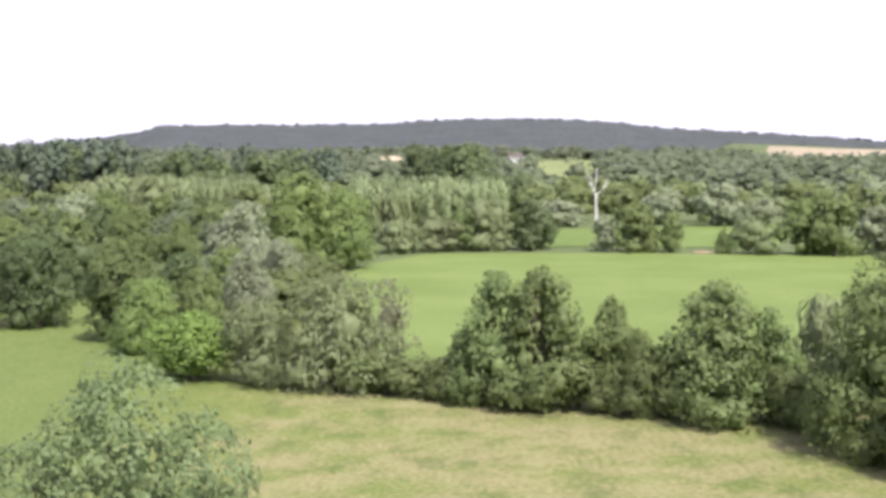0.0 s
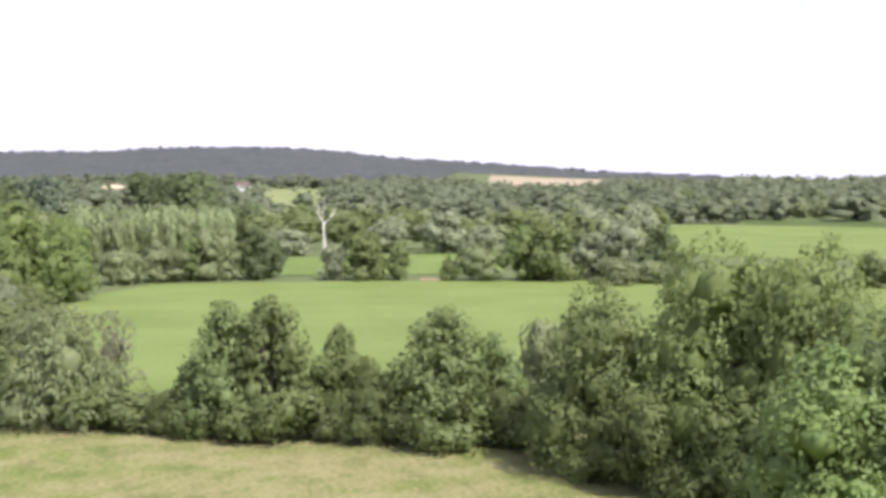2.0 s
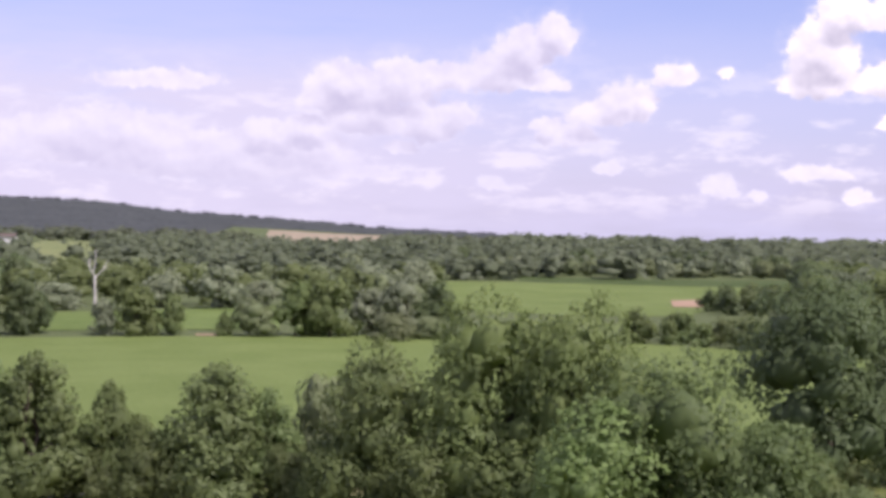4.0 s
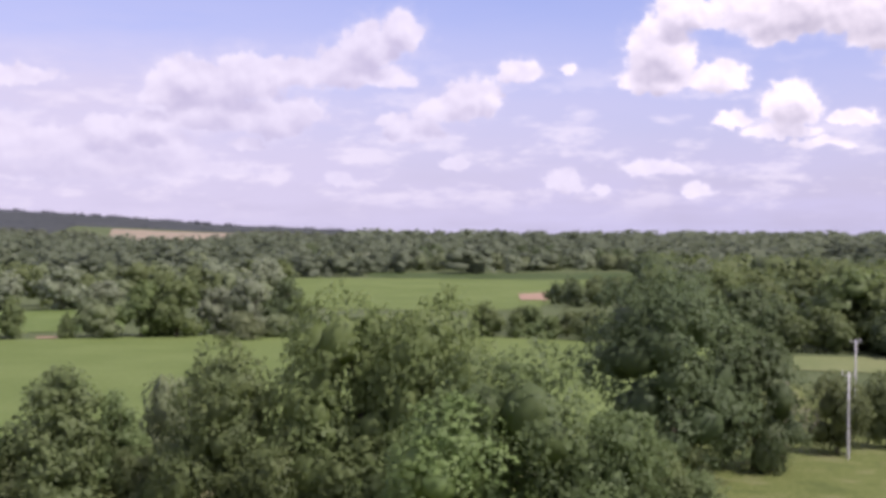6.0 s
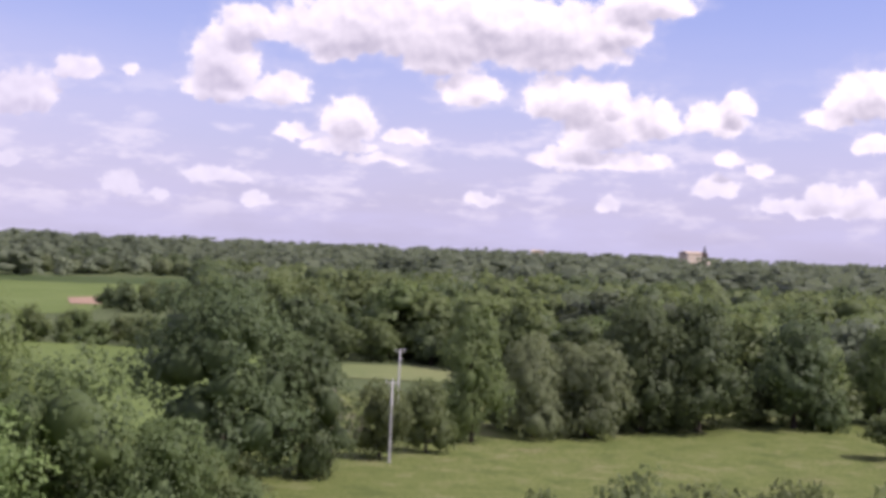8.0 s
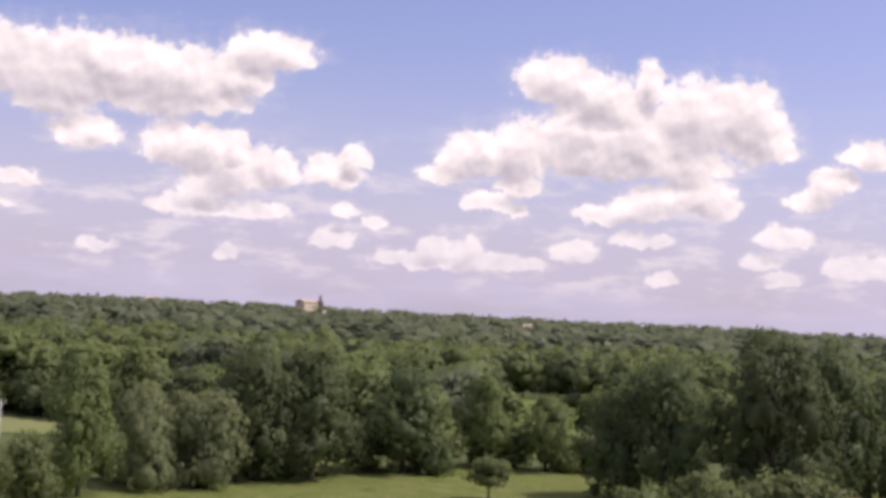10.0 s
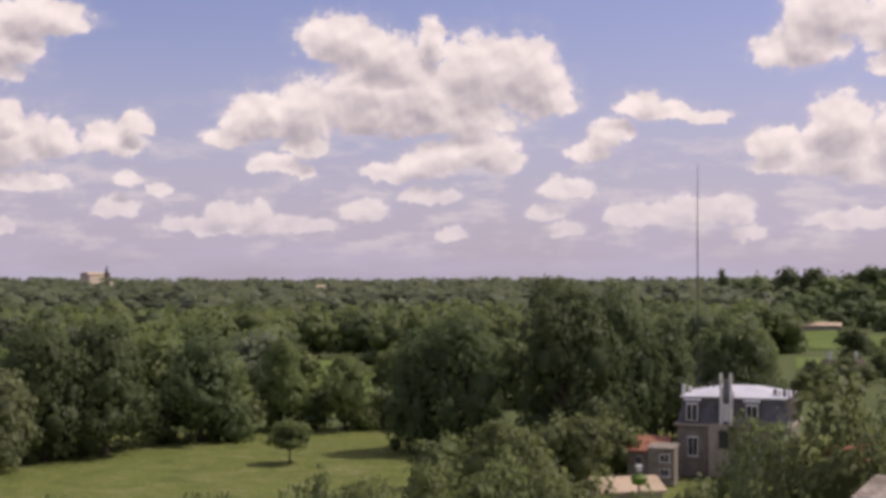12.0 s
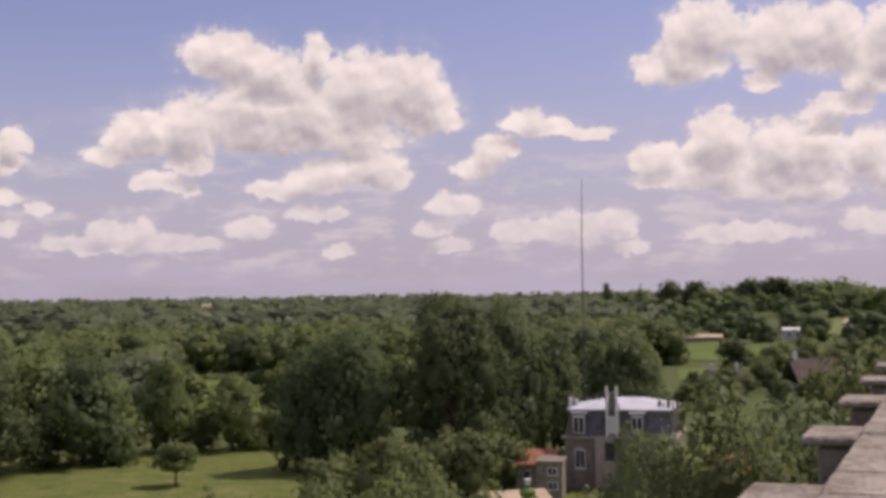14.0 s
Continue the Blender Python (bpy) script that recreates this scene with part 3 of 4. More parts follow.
# ---------------------------------------------------------------- trees near the meadow
tree("alder", "dense conical green alder in the hedgerow", 2.4, 92.5, 9.9, 8.8, seed=3)
tree("alder", "dense conical green alder in the hedgerow", 4.2, 91, 10.4, 9.2, seed=5)
tree("mid", "slender young green tree between the alders", 7.3, 91, 8.1, 5.4, seed=4)
tree("mid", "small green tree leaning out of the hedgerow", 8.6, 89.5, 6.1, 3.6, seed=11)
tree("bush", "low grey-green shrub in the hedgerow", 8.9, 88.5, 4.6, 4.8, seed=2)
tree("alder", "broad bushy alder with layered boughs", 12.2, 88.5, 9.8, 11.0, seed=7)
tree("alder", "broad bushy alder with layered boughs", 14.2, 88.2, 8.0, 6.6, seed=3)
tree("willow", "pale willow behind the dark tree", 16.4, 92, 8.8, 5.0, "mid", seed=2)
tree("mid", "round dark green tree at the meadow corner", 18.7, 81, 12.0, 10.6, "tall", seed=6, name="broadleaf_tree")
tree("oak", "large sunlit oak with heaped foliage", 24.2, 77, 15.5, 11.5, "tall", seed=8)
tree("oak", "large yellowish green oak", 27.8, 75, 15.3, 11.0, "tall", seed=9)
tree("grove", "bushy green oak on the slope", 31.8, 66, 12.8, 11.5, "tall", seed=10, name="oak_tree")
tree("grove", "bushy green oak on the slope", 35.2, 66, 9.8, 8.0, "tall", seed=9, name="oak_tree")
tree("oak", "bushy yellow-green oak on the slope", 28.4, 64, 10.6, 10.0, "tall", seed=11)
tree("mid", "bushy green tree on the slope", 37.2, 70, 7.6, 6.4, seed=12)
tree("dark", "tall dark oak at the edge of the pasture", 38.5, 99, 16.0, 15.0, "tall", seed=12, name="oak_tree")
tree("dark", "tall dark oak at the edge of the pasture", 41.8, 103, 11.8, 9.0, "tall", seed=6, name="oak_tree")
tree("brown", "shrub with brownish foliage", 43.0, 107, 6.6, 5.2, seed=4)
tree("bush", "clipped dense green hedge shrub", 45.2, 112.5, 7.1, 5.6, seed=2)
tree("bush", "clipped dense green hedge shrub", 47.2, 117.5, 6.8, 5.6, seed=10)
tree("bush", "small round shrub at the foot of the oak", 39.1, 96, 3.1, 3.0, "mid", seed=3)
tree("mid", "green tree at the edge of the pasture", 49.2, 125, 13.4, 7.6, seed=4)
tree("willow", "pale olive willow at the edge of the pasture", 51.9, 131, 10.6, 8.6, seed=5)
tree("willow", "pale olive willow at the edge of the pasture", 54.2, 134, 10.0, 10.0, seed=6)
tree("dark", "large dark spreading tree", 56.6, 140, 14.4, 11.0, seed=12)
tree("dark", "large dark spreading tree", 59.0, 144, 14.8, 13.4, seed=6)
tree("dark", "large green tree behind the pasture", 63.0, 152, 13.8, 12.6, seed=11)
tree("mid", "bushy green tree behind the pasture", 66.4, 161, 11.8, 8.2, seed=4)
tree("mid", "bushy green tree behind the pasture", 69.2, 160, 9.6, 8.8, seed=11)
tree("apple", "small round apple tree alone on the pasture", 66.8, 133, 4.2, 5.2, "mid", seed=9)
tree("dark", "tall dark leafy tree by the house", 72.0, 140, 12.2, 8.0, seed=7)
tree("dark", "tall dark leafy tree by the house", 74.3, 140, 15.9, 13.0, "tall", seed=12)
tree("dark", "tall dark leafy tree by the house", 79.0, 138, 19.4, 13.0, "tall", seed=6)
tree("dark", "tall dark leafy tree by the house", 81.3, 145, 18.2, 10.5, seed=12)
tree("dark", "tall dark leafy tree by the house", 83.2, 150, 14.8, 9.0, seed=6)
tree("dark", "green tree behind the house", 86.2, 170, 14.0, 12.0, seed=4)
tree("mid", "green tree behind the house", 87.2, 182, 12.0, 8.0, seed=11)
for i, (az, r, top, wide) in enumerate([(51, 136, 4.6, 7), (55.6, 142, 4.2, 7), (58.4, 148, 4.6, 8), (61.2, 152, 4.2, 7), (64.2, 157, 4.8, 8), (67.6, 163, 4.4, 8), (70.8, 163, 5.2, 8),
                                        (72.8, 160, 6.0, 8), (85.0, 152, 6.5, 9)]):
    tree("bush", "low dense shrub at the foot of the wood", az, r, top, wide, "mid", seed=2 + i % 2 * 8)
for i, (az, r, top, wide) in enumerate([(16.6, 84, 5.2, 5), (19.4, 78, 5.4, 6), (21.4, 75, 7.0, 7), (24.6, 72, 7.2, 7), (26.8, 71, 8.0, 7)]):
    tree("mid", "leafy underwood shrub below the oaks", az, r, top, wide, seed=14 + i % 3, name="shrub")
for i, (az, r, top, wide) in enumerate([(0.2, 93.5, 3.3, 4.4), (1.2, 92, 3.2, 4.0), (5.9, 91, 4.4, 4.6), (7.0, 89.6, 3.6, 4.0), (9.9, 88.6, 4.2, 4.4), (14.9, 86.8, 4.6, 4.2)]):
    tree("bush", "low shrub filling the hedgerow", az, r, top, wide, seed=14 + i % 3)
# the stream bank
tree("willow", "wide drooping olive-green willow", -5.0, 99, 9.1, 10.0, seed=5)
tree("willow", "wide drooping olive-green willow", -8.1, 101, 7.0, 7.0, seed=6)
tree("lime", "bright yellow-green leafy shrub", -11.0, 104, 5.8, 8.4, seed=2)
tree("brown", "thin dry brownish tree at the field edge", -2.1, 111, 7.3, 5.2, seed=4)
tree("bush", "low dull green hedge", -1.6, 96, 2.9, 5.5, "mid", seed=2)
tree("bush", "low dull green hedge", 1.0, 95, 3.0, 5.5, "mid", seed=10)
tree("bush", "low dull green hedge", -3.6, 97, 3.4, 5.0, "mid", seed=3)
tree("grove", "dark rounded tree on the stream bank", -13.9, 125, 10.2, 8.6, seed=6)
tree("oak", "rounded green tree in the thicket", -13.0, 117.5, 7.0, 6.4, seed=4, name="broadleaf_tree")
tree("mid", "rounded green tree in the thicket", -10.8, 121, 7.8, 6.2, seed=11)
tree("dark", "dark rounded tree on the stream bank", -17.3, 138, 10.4, 9.6, seed=12)
tree("dark", "dark rounded tree on the stream bank", -20.2, 140, 9.2, 9.0, seed=6)
tree("mid", "rounded green tree in the thicket", -13.5, 200, 10.4, 9.6, seed=11)
tree("silver", "grey-green willow in the thicket", -8.7, 135, 8.6, 7.0, seed=2)
tree("mid", "rounded green tree in the thicket", -11.6, 172, 9.8, 8.0, seed=4)
tree("silver", "pale silvery willow among green trees", -8.9, 166, 12.0, 11.4, seed=2)
tree("silver", "pale silvery willow among green trees", -7.0, 158, 8.0, 6.0, seed=3)
tree("oak", "large bright green oak by the field", -6.3, 199, 15.2, 13.4, seed=8)
tree("oak", "large bright green oak by the field", -4.5, 201, 12.9, 12.6, seed=9)

for az, r, top, wide in ((-5.6, 140, 4.2, 7), (-5.8, 165, 4.6, 8), (-5.9, 182, 4.6, 9), (-7.0, 150, 5.2, 9)):
    tree("bush", "bushy scrub along the field edge", az, r, top, wide, "mid", seed=2)
# ---------------------------------------------------------------- trees behind the field
for i, (az, r, top, wide, sp) in enumerate([
        (-2.1, 234, 6.0, 10, "willow"), (-0.1, 236, 7.0, 11, "willow"), (0.9, 238, 7.6, 9, "mid"), (1.9, 236, 10.3, 10, "willow"),
        (3.7, 236, 10.5, 8.4, "dark"), (4.4, 238, 7.6, 5, "dark"), (7.0, 233, 6.6, 6.6, "silver"), (8.4, 231, 9.5, 9.4, "mid"),
        (9.9, 232, 7.8, 5.6, "mid"), (13.6, 231, 6.9, 9, "willow"), (15.2, 232, 10.0, 9, "mid"), (16.7, 232, 11.4, 11, "mid"),
        (18.4, 238, 9.0, 9, "silver"), (20.0, 238, 11.5, 9, "silver"), (21.4, 240, 10.5, 9, "dark"), (19.4, 226, 5.0, 9, "willow"),
        (21.2, 232, 4.2, 8, "willow")]):
    tree(sp, "hedgerow tree at the far edge of the field", az, r, top, wide, "mid", seed=2 + i % 4)
tree("alder", "small dark conical conifer", 12.15, 230, 4.9, 3.6, "mid", seed=3, name="conifer")
for i, (az, r, top, wide) in enumerate([(5.0, 318, 6.5, 12), (9.4, 330, 9.0, 12), (11.9, 322, 11.0, 13.5), (4.0, 322, 6, 10),
                                        (13.8, 330, 7, 10), (18.6, 360, 11.5, 13), (20.6, 372, 12, 12), (-16, 300, 9, 13)]):
    tree("silver", "pale silvery willow in the valley", az, r, top, wide, "mid", seed=2 + i % 2)


# ---------------------------------------------------------------- woods
def clear_of(x, y):
    return not any(inside(p, x, y) for p in FIELDS)


def wood(kinds, label, az0, az1, r0, r1, count, low, high, seed, detail="low", group=""):
    """Trees of a wood, strewn between two headings and two distances, none of them on a field."""
    apart = 12 if detail == "tiny" else 30
    rng = random.Random(seed)
    placed = []
    tries = 0
    while len(placed) < count and tries < count * 12:
        tries += 1
        az, r = rng.uniform(az0, az1), math.sqrt(rng.uniform(r0 * r0, r1 * r1))
        x, y = at(az, r)
        if not clear_of(x, y) or any((x - a) ** 2 + (y - b) ** 2 < apart for a, b in placed):
            continue
        placed.append((x, y))
        height = rng.uniform(low, high)
        kind = rng.choice(kinds)
        slim = {"poplar": 0.30, "pine": 0.6}.get(kind, 1.0)
        tree(kind, label, az, r, float(land(x, y)) + height, slim * height * rng.uniform(0.95, 1.35), detail, seed=2 + rng.randrange(4), group=group)


GREEN = ["mid", "dark", "mid", "far"]
wood(GREEN, "green tree in the wooded valley", -22, -9, 150, 330, 60, 6, 9, 1, "mid")
wood(["poplar"], "slender pale green poplar in a plantation", -4.0, 2.4, 262, 345, 170, 9.8, 12.0, 2, "tiny", "poplar plantation")
wood(["poplar"], "slender pale green poplar in a plantation", -12.5, -8.2, 340, 420, 90, 9.0, 11.5, 3, "tiny", "poplar plantation")
wood(["willow"], "tall pale green tree in the wooded valley", -15.6, -11.6, 330, 390, 12, 10, 12.5, 44, "low")
wood(["bush", "mid"], "dense hedge shrub beyond the green field", 29.5, 38, 222, 240, 16, 4, 6, 4, "mid", "hedge beyond the field")
wood(["dark", "bush"], "dense hedge shrub beyond the green field", 33.2, 40, 320, 400, 22, 5, 7, 14, "low", "hedge beyond the field")
wood(["silver", "willow"], "pale willow in the far valley hedge", 17, 39, 540, 575, 34, 6, 9, 15, "low", "far willow hedge")
wood(["far", "dark"], "green tree in the far valley hedge", 20, 44, 570, 620, 40, 7, 11, 36, "low")
wood(["dark", "bush"], "dense dark shrub behind the clearing", 42.5, 49.5, 207, 222, 9, 6, 8, 37, "mid")
wood(["pine", "dark"], "tall dark tree above the valley woods", -20, -13.6, 430, 540, 26, 16, 21, 17, "low", "dark tree belt")
wood(["pine", "dark"], "tall dark tree above the valley woods", -12.6, -4.5, 430, 540, 24, 14, 19, 18, "low", "dark tree belt")
wood(["dark"], "tall dark tree above the valley woods", -1.8, 1.4, 470, 540, 7, 17, 20, 19, "low", "dark tree belt")
wood(["dark"], "dark tree behind the poplars", 1.6, 3.6, 345, 400, 5, 11, 13, 20, "low", "dark tree belt")
wood(GREEN, "green tree in the wood behind the pasture", 49, 66, 165, 260, 50, 9, 13, 6, "mid")
wood(GREEN, "green tree in the wood behind the pasture", 37, 49, 215, 290, 34, 8, 13, 5, "mid")
wood(GREEN, "green tree in the wood behind the pasture", 66, 87, 180, 260, 40, 7, 11, 7, "mid")


def far_woods(name, label, leaf, az0, az1, r0, r1, count, low, high, seed, per=46, heaps=6, spread=(0.9, 1.5)):
    """Distant woodland that nobody could count: small heaps of foliage joined into one mesh."""
    gen = np.random.default_rng(seed)
    v, f, soft, k, made = [], [], [], 0, 0
    shapes = [crown_mesh("dome", s, heaps, per, 1.5 / math.sqrt(per), core=0.92, clump=3, budded=per > 80) for s in range(4)]
    shapes = [(a, np.array([q if len(q) == 4 else q + q[2:] for q in b]), n) for a, b, _, n in shapes]
    az = gen.uniform(az0, az1, count * 3)
    r = np.sqrt(gen.uniform(r0 ** 2, r1 ** 2, count * 3))
    for a, d in zip(az, r):
        x, y = at(a, d)
        if made >= count or not clear_of(x, y):
            continue
        made += 1
        h = gen.uniform(low, high)
        sv, sf, sn = shapes[gen.integers(4)]
        c, s = math.cos(a * 40), math.sin(a * 40)
        w = h * gen.uniform(*spread)
        q = np.stack([(sv[:, 0] * c - sv[:, 1] * s) * w + x, (sv[:, 0] * s + sv[:, 1] * c) * w + y, sv[:, 2] * h + float(land(x, y)) - 0.05 * h], -1)
        v.append(q)
        soft.append(np.stack([sn[:, 0] * c - sn[:, 1] * s, sn[:, 0] * s + sn[:, 1] * c, sn[:, 2]], -1))
        f.append(sf + k)
        k += len(q)
    v, f = np.concatenate(v), np.concatenate(f)
    faces = [tuple(q[:3]) if q[3] == q[2] else tuple(q) for q in f.tolist()]
    ob = part(name, v.tolist(), faces, LEAF[leaf])
    soften(ob.data, np.concatenate(soft))
    return tagged(ob, label, "woods", kind="stuff")


far_woods("valley_woods", "mixed green trees of the wooded valley", "mid", -22, 22, 330, 480, 110, 6, 10, 31, 160, 10)
far_woods("valley_woods", "pale willow thicket in the valley", "willow", -22, 22, 330, 480, 45, 5, 9, 32, 160, 10)
far_woods("valley_woods", "green wood behind the pasture", "mid", 37, 88, 260, 420, 190, 9, 14, 33, 170, 10, (0.9, 1.2))
far_woods("valley_woods", "darker trees of the wood behind the pasture", "dark", 37, 88, 260, 420, 130, 9, 14, 34, 170, 10, (0.9, 1.2))
far_woods("far_woods", "distant mixed woodland over the valley", "far", -24, 40, 480, 1000, 950, 7, 11, 21, 32, 6, (1.2, 2.0))
far_woods("far_woods", "distant mixed woodland over the valley", "far", 38, 88, 420, 1000, 1100, 9, 13, 22, 32, 6, (1.2, 1.9))
far_woods("far_woods", "distant trees beyond the village", "mid", 87, 104, 540, 1000, 230, 9, 15, 25, 110, 8)
far_woods("far_woods", "hazy woodland near the horizon", "far", -26, 24, 1000, 1500, 420, 6, 12, 26, 30, 5, (1.4, 2.4))
far_woods("far_woods", "hazy woodland near the horizon", "far", 24, 106, 1000, 2000, 950, 6, 14, 23, 30, 5, (1.4, 2.4))


def ridge_canopy():
    """The closed forest over the ridge: a rolling roof of crowns, with single tops breaking the crest."""
    gen = np.random.default_rng(24)
    az, k = np.meshgrid(np.linspace(-27, 37, 560), np.linspace(0, 1, 90), indexing="ij")
    r = 2620 - (2620 - np.interp(az, [10.5, 12.5], [1420, 1960])) * (1 - k)
    x, y = r * np.sin(np.radians(az)), r * np.cos(np.radians(az))
    z = land(x, y) + 3.2 + gen.normal(0, 0.9, x.shape) + 1.2 * np.sin(x / 37) * np.sin(y / 53)
    z[:, 0] -= 6
    n = 90
    i, j = np.meshgrid(np.arange(559), np.arange(n - 1), indexing="ij")
    k = (i * n + j).ravel()
    faces = np.stack([k, k + 1, k + n + 1, k + n], 1).tolist()
    return tagged(part("ridge_woods", np.stack([x, y, z], -1).reshape(-1, 3).tolist(), faces, HAZED_CANOPY), "dark forest covering the long ridge", "woods", kind="stuff")


# grey rather than green, as distance haze is painted into the canopy colour
HAZED_CANOPY = mottled("hazed_forest_canopy", (0.056, 0.061, 0.058), (0.076, 0.081, 0.076), 0.02, bump=0.0, fine=6.0)
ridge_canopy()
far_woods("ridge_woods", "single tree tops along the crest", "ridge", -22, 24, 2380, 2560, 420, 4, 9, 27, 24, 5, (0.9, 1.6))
wood(["mid", "dark", "bush"], "garden tree in the village", 89.5, 99, 200, 420, 46, 3.5, 6.5, 12, "mid")
wood(["bush", "dark"], "garden hedge shrub in the village", 88.2, 99, 215, 282, 18, 3, 5, 48, "mid")
far_woods("village_trees", "garden trees and hedges of the village", "dark", 87, 100, 420, 580, 70, 6, 10, 35, 220, 9, (0.9, 1.4))



# ---------------------------------------------------------------- foreground growth below the terrace
tree("elder", "leafy elder with pale loose sprays near the wall", -14.6, 31, 13.4, 5.8, "loose", seed=21)
tree("elder", "leafy elder with pale loose sprays near the wall", -11.9, 30, 12.5, 4.4, "loose", seed=22)
tree("elder", "leafy elder with pale loose sprays near the wall", -17.2, 30, 12.0, 4.6, "loose", seed=23)
tree("elder", "leafy elder with pale loose sprays near the wall", -9.8, 29, 10.9, 2.6, "loose", seed=21)
for i, (az, r, top, wide) in enumerate([(52.6, 50, 9.2, 4.0), (55.6, 50, 10.2, 6.0), (59.4, 51, 10.0, 6.4), (63.0, 53, 9.6, 5.6), (66.8, 55, 9.4, 6.0),
                                        (70.2, 60, 9.6, 6.0), (73.2, 62, 9.7, 5.4), (76.0, 62, 10.0, 5.0), (79.2, 62, 8.8, 5.4),
                                        (64.0, 56, 8.6, 5.0), (77.6, 72, 10.0, 7.0)]):
    tree("bush", "upright shrub with leafy shoots on the slope", az, r, top, wide, "near", seed=14 + i % 3, group="shrubs on the castle slope")
for i, (az, r, top, wide) in enumerate([(77.8, 116, 6.0, 6.5), (79.6, 117, 6.4, 6.5), (81.0, 124, 6.0, 6.0), (75.8, 112, 6.4, 7.0), (73.6, 116, 4.6, 6.0)]):
    tree("bush", "dense shrub at the foot of the tall trees", az, r, top, wide, "mid", seed=2 + i % 2 * 8)
tree("grove", "bushy green oak on the slope", 38.9, 70, 6.0, 7.0, seed=9, name="oak_tree")
for i, (az, r, top, wide) in enumerate([(64.2, 56, 9.2, 4.2), (67.6, 58, 9.9, 4.4), (70.0, 58, 9.6, 4.4), (72.4, 60, 9.9, 4.6), (74.6, 61, 9.4, 4.6), (77.6, 66, 9.2, 5.0), (80.0, 68, 8.2, 5.0), (82.0, 72, 6.8, 4.4)]):
    tree("bush", "upright shrub with leafy shoots on the slope", az, r, top, wide, seed=14 + i % 3, group="shrubs on the castle slope")
for i, (az, r, top, wide) in enumerate([(84.7, 42, 11.6, 5.2), (88.2, 40, 14.4, 6.0), (90.6, 38, 15.2, 6.6), (93.8, 40, 15.5, 7.0), (96.4, 52, 15.6, 8.0),
                                        (89.6, 30, 13.4, 5.0), (95.0, 28, 14.8, 4.5), (97.2, 42, 15.9, 5.0), (86.6, 46, 13.2, 5.0), (92.3, 48, 13.8, 6.0), (94.2, 52, 14.8, 6.0)]):
    tree("elder" if i % 2 else "bush", "leafy tree with light shoots beside the terrace wall", az, r, top, wide, "close", seed=21 + i % 2,
         name="broadleaf_tree", group="trees beside the terrace wall")


# ---------------------------------------------------------------- building helpers
def box(name, size, centre, mat, parent, label="", bevel=0.02, taper=1.0, taper_y=None):
    """A bevelled block; taper draws its top in."""
    bm = bmesh.new()
    bmesh.ops.create_cube(bm, size=1)
    for v in bm.verts:
        k = (taper, taper if taper_y is None else taper_y) if v.co.z > 0 else (1, 1)
        v.co = Vector((v.co.x * size[0] * k[0] + centre[0], v.co.y * size[1] * k[1] + centre[1], v.co.z * size[2] + centre[2]))
    if bevel:
        bmesh.ops.bevel(bm, geom=bm.edges[:], offset=bevel, segments=1, affect="EDGES")
    me = bpy.data.meshes.new(name)
    bm.to_mesh(me)
    bm.free()
    me.materials.append(mat)
    ob = new(name, me)
    ob.parent = parent
    if label:
        ob["label"] = label
    return ob


def gable(name, size, centre, mat, parent, label=""):
    """A pitched roof, its ridge along x, its underside at the centre's height."""
    x, y, h = size[0] / 2, size[1] / 2, size[2]
    cx, cy, cz = centre
    v = [(-x, -y, 0), (x, -y, 0), (x, y, 0), (-x, y, 0), (-x, 0, h), (x, 0, h)]
    v += [(a, b, c - 0.18) for a, b, c in v]
    f = [(0, 1, 5, 4), (2, 3, 4, 5), (7, 6, 10, 11), (9, 8, 11, 10), (0, 4, 10, 6), (4, 3, 9, 10), (1, 7, 11, 5), (5, 11, 8, 2), (0, 6, 7, 1), (3, 2, 8, 9)]
    return part(name, [(a + cx, b + cy, c + cz) for a, b, c in v], f, mat, parent, label, flat=True)


def stand(name, label, category, az, r, z=None, turn=0.0, group=""):
    """An empty at the foot of a thing, its y pointing away from the terrace."""
    x, y = at(az, r)
    ob = new(name)
    ob.location = (x, y, float(land(x, y)) if z is None else z)
    ob.rotation_euler = (0, 0, radians(turn - az))
    return tagged(ob, label, category, group)


RENDERED = mottled("weathered_render", (0.30, 0.26, 0.21), (0.42, 0.37, 0.30), 0.8, bump=0.3)
STONEWALL = mottled("grey_brown_stone", (0.20, 0.17, 0.14), (0.32, 0.28, 0.23), 1.5, bump=0.5)
WHITE = mottled("white_paint", (0.68, 0.66, 0.62), (0.80, 0.78, 0.74), 1.2, bump=0.1)
ZINC = mottled("pale_zinc", (0.50, 0.50, 0.53), (0.66, 0.66, 0.70), 0.7, rough=0.45, bump=0.1)
SLATE = mottled("dark_slate", (0.10, 0.10, 0.11), (0.19, 0.185, 0.19), 2.0, rough=0.6, bump=0.4)
TILE = mottled("red_clay_tile", (0.28, 0.12, 0.075), (0.42, 0.20, 0.13), 2.0, bump=0.5)
BROWNTILE = mottled("old_brown_tile", (0.10, 0.078, 0.068), (0.17, 0.132, 0.112), 1.5, bump=0.5)
BEIGE = mottled("sandy_roofing", (0.44, 0.34, 0.23), (0.58, 0.46, 0.33), 0.5, bump=0.3)
CONCRETE = mottled("pale_concrete", (0.48, 0.46, 0.42), (0.62, 0.60, 0.55), 1.2, bump=0.3)
IRON = mottled("dark_iron", (0.05, 0.05, 0.05), (0.10, 0.095, 0.09), 5.0, rough=0.5, bump=0.1)
LICHEN = mottled("lichened_stone", (0.24, 0.20, 0.16), (0.50, 0.44, 0.37), 2.2, bump=0.8, fine=7.0)
CREAM = mottled("sunlit_cream_stone", (0.55, 0.45, 0.33), (0.70, 0.59, 0.45), 0.4, bump=0.2)


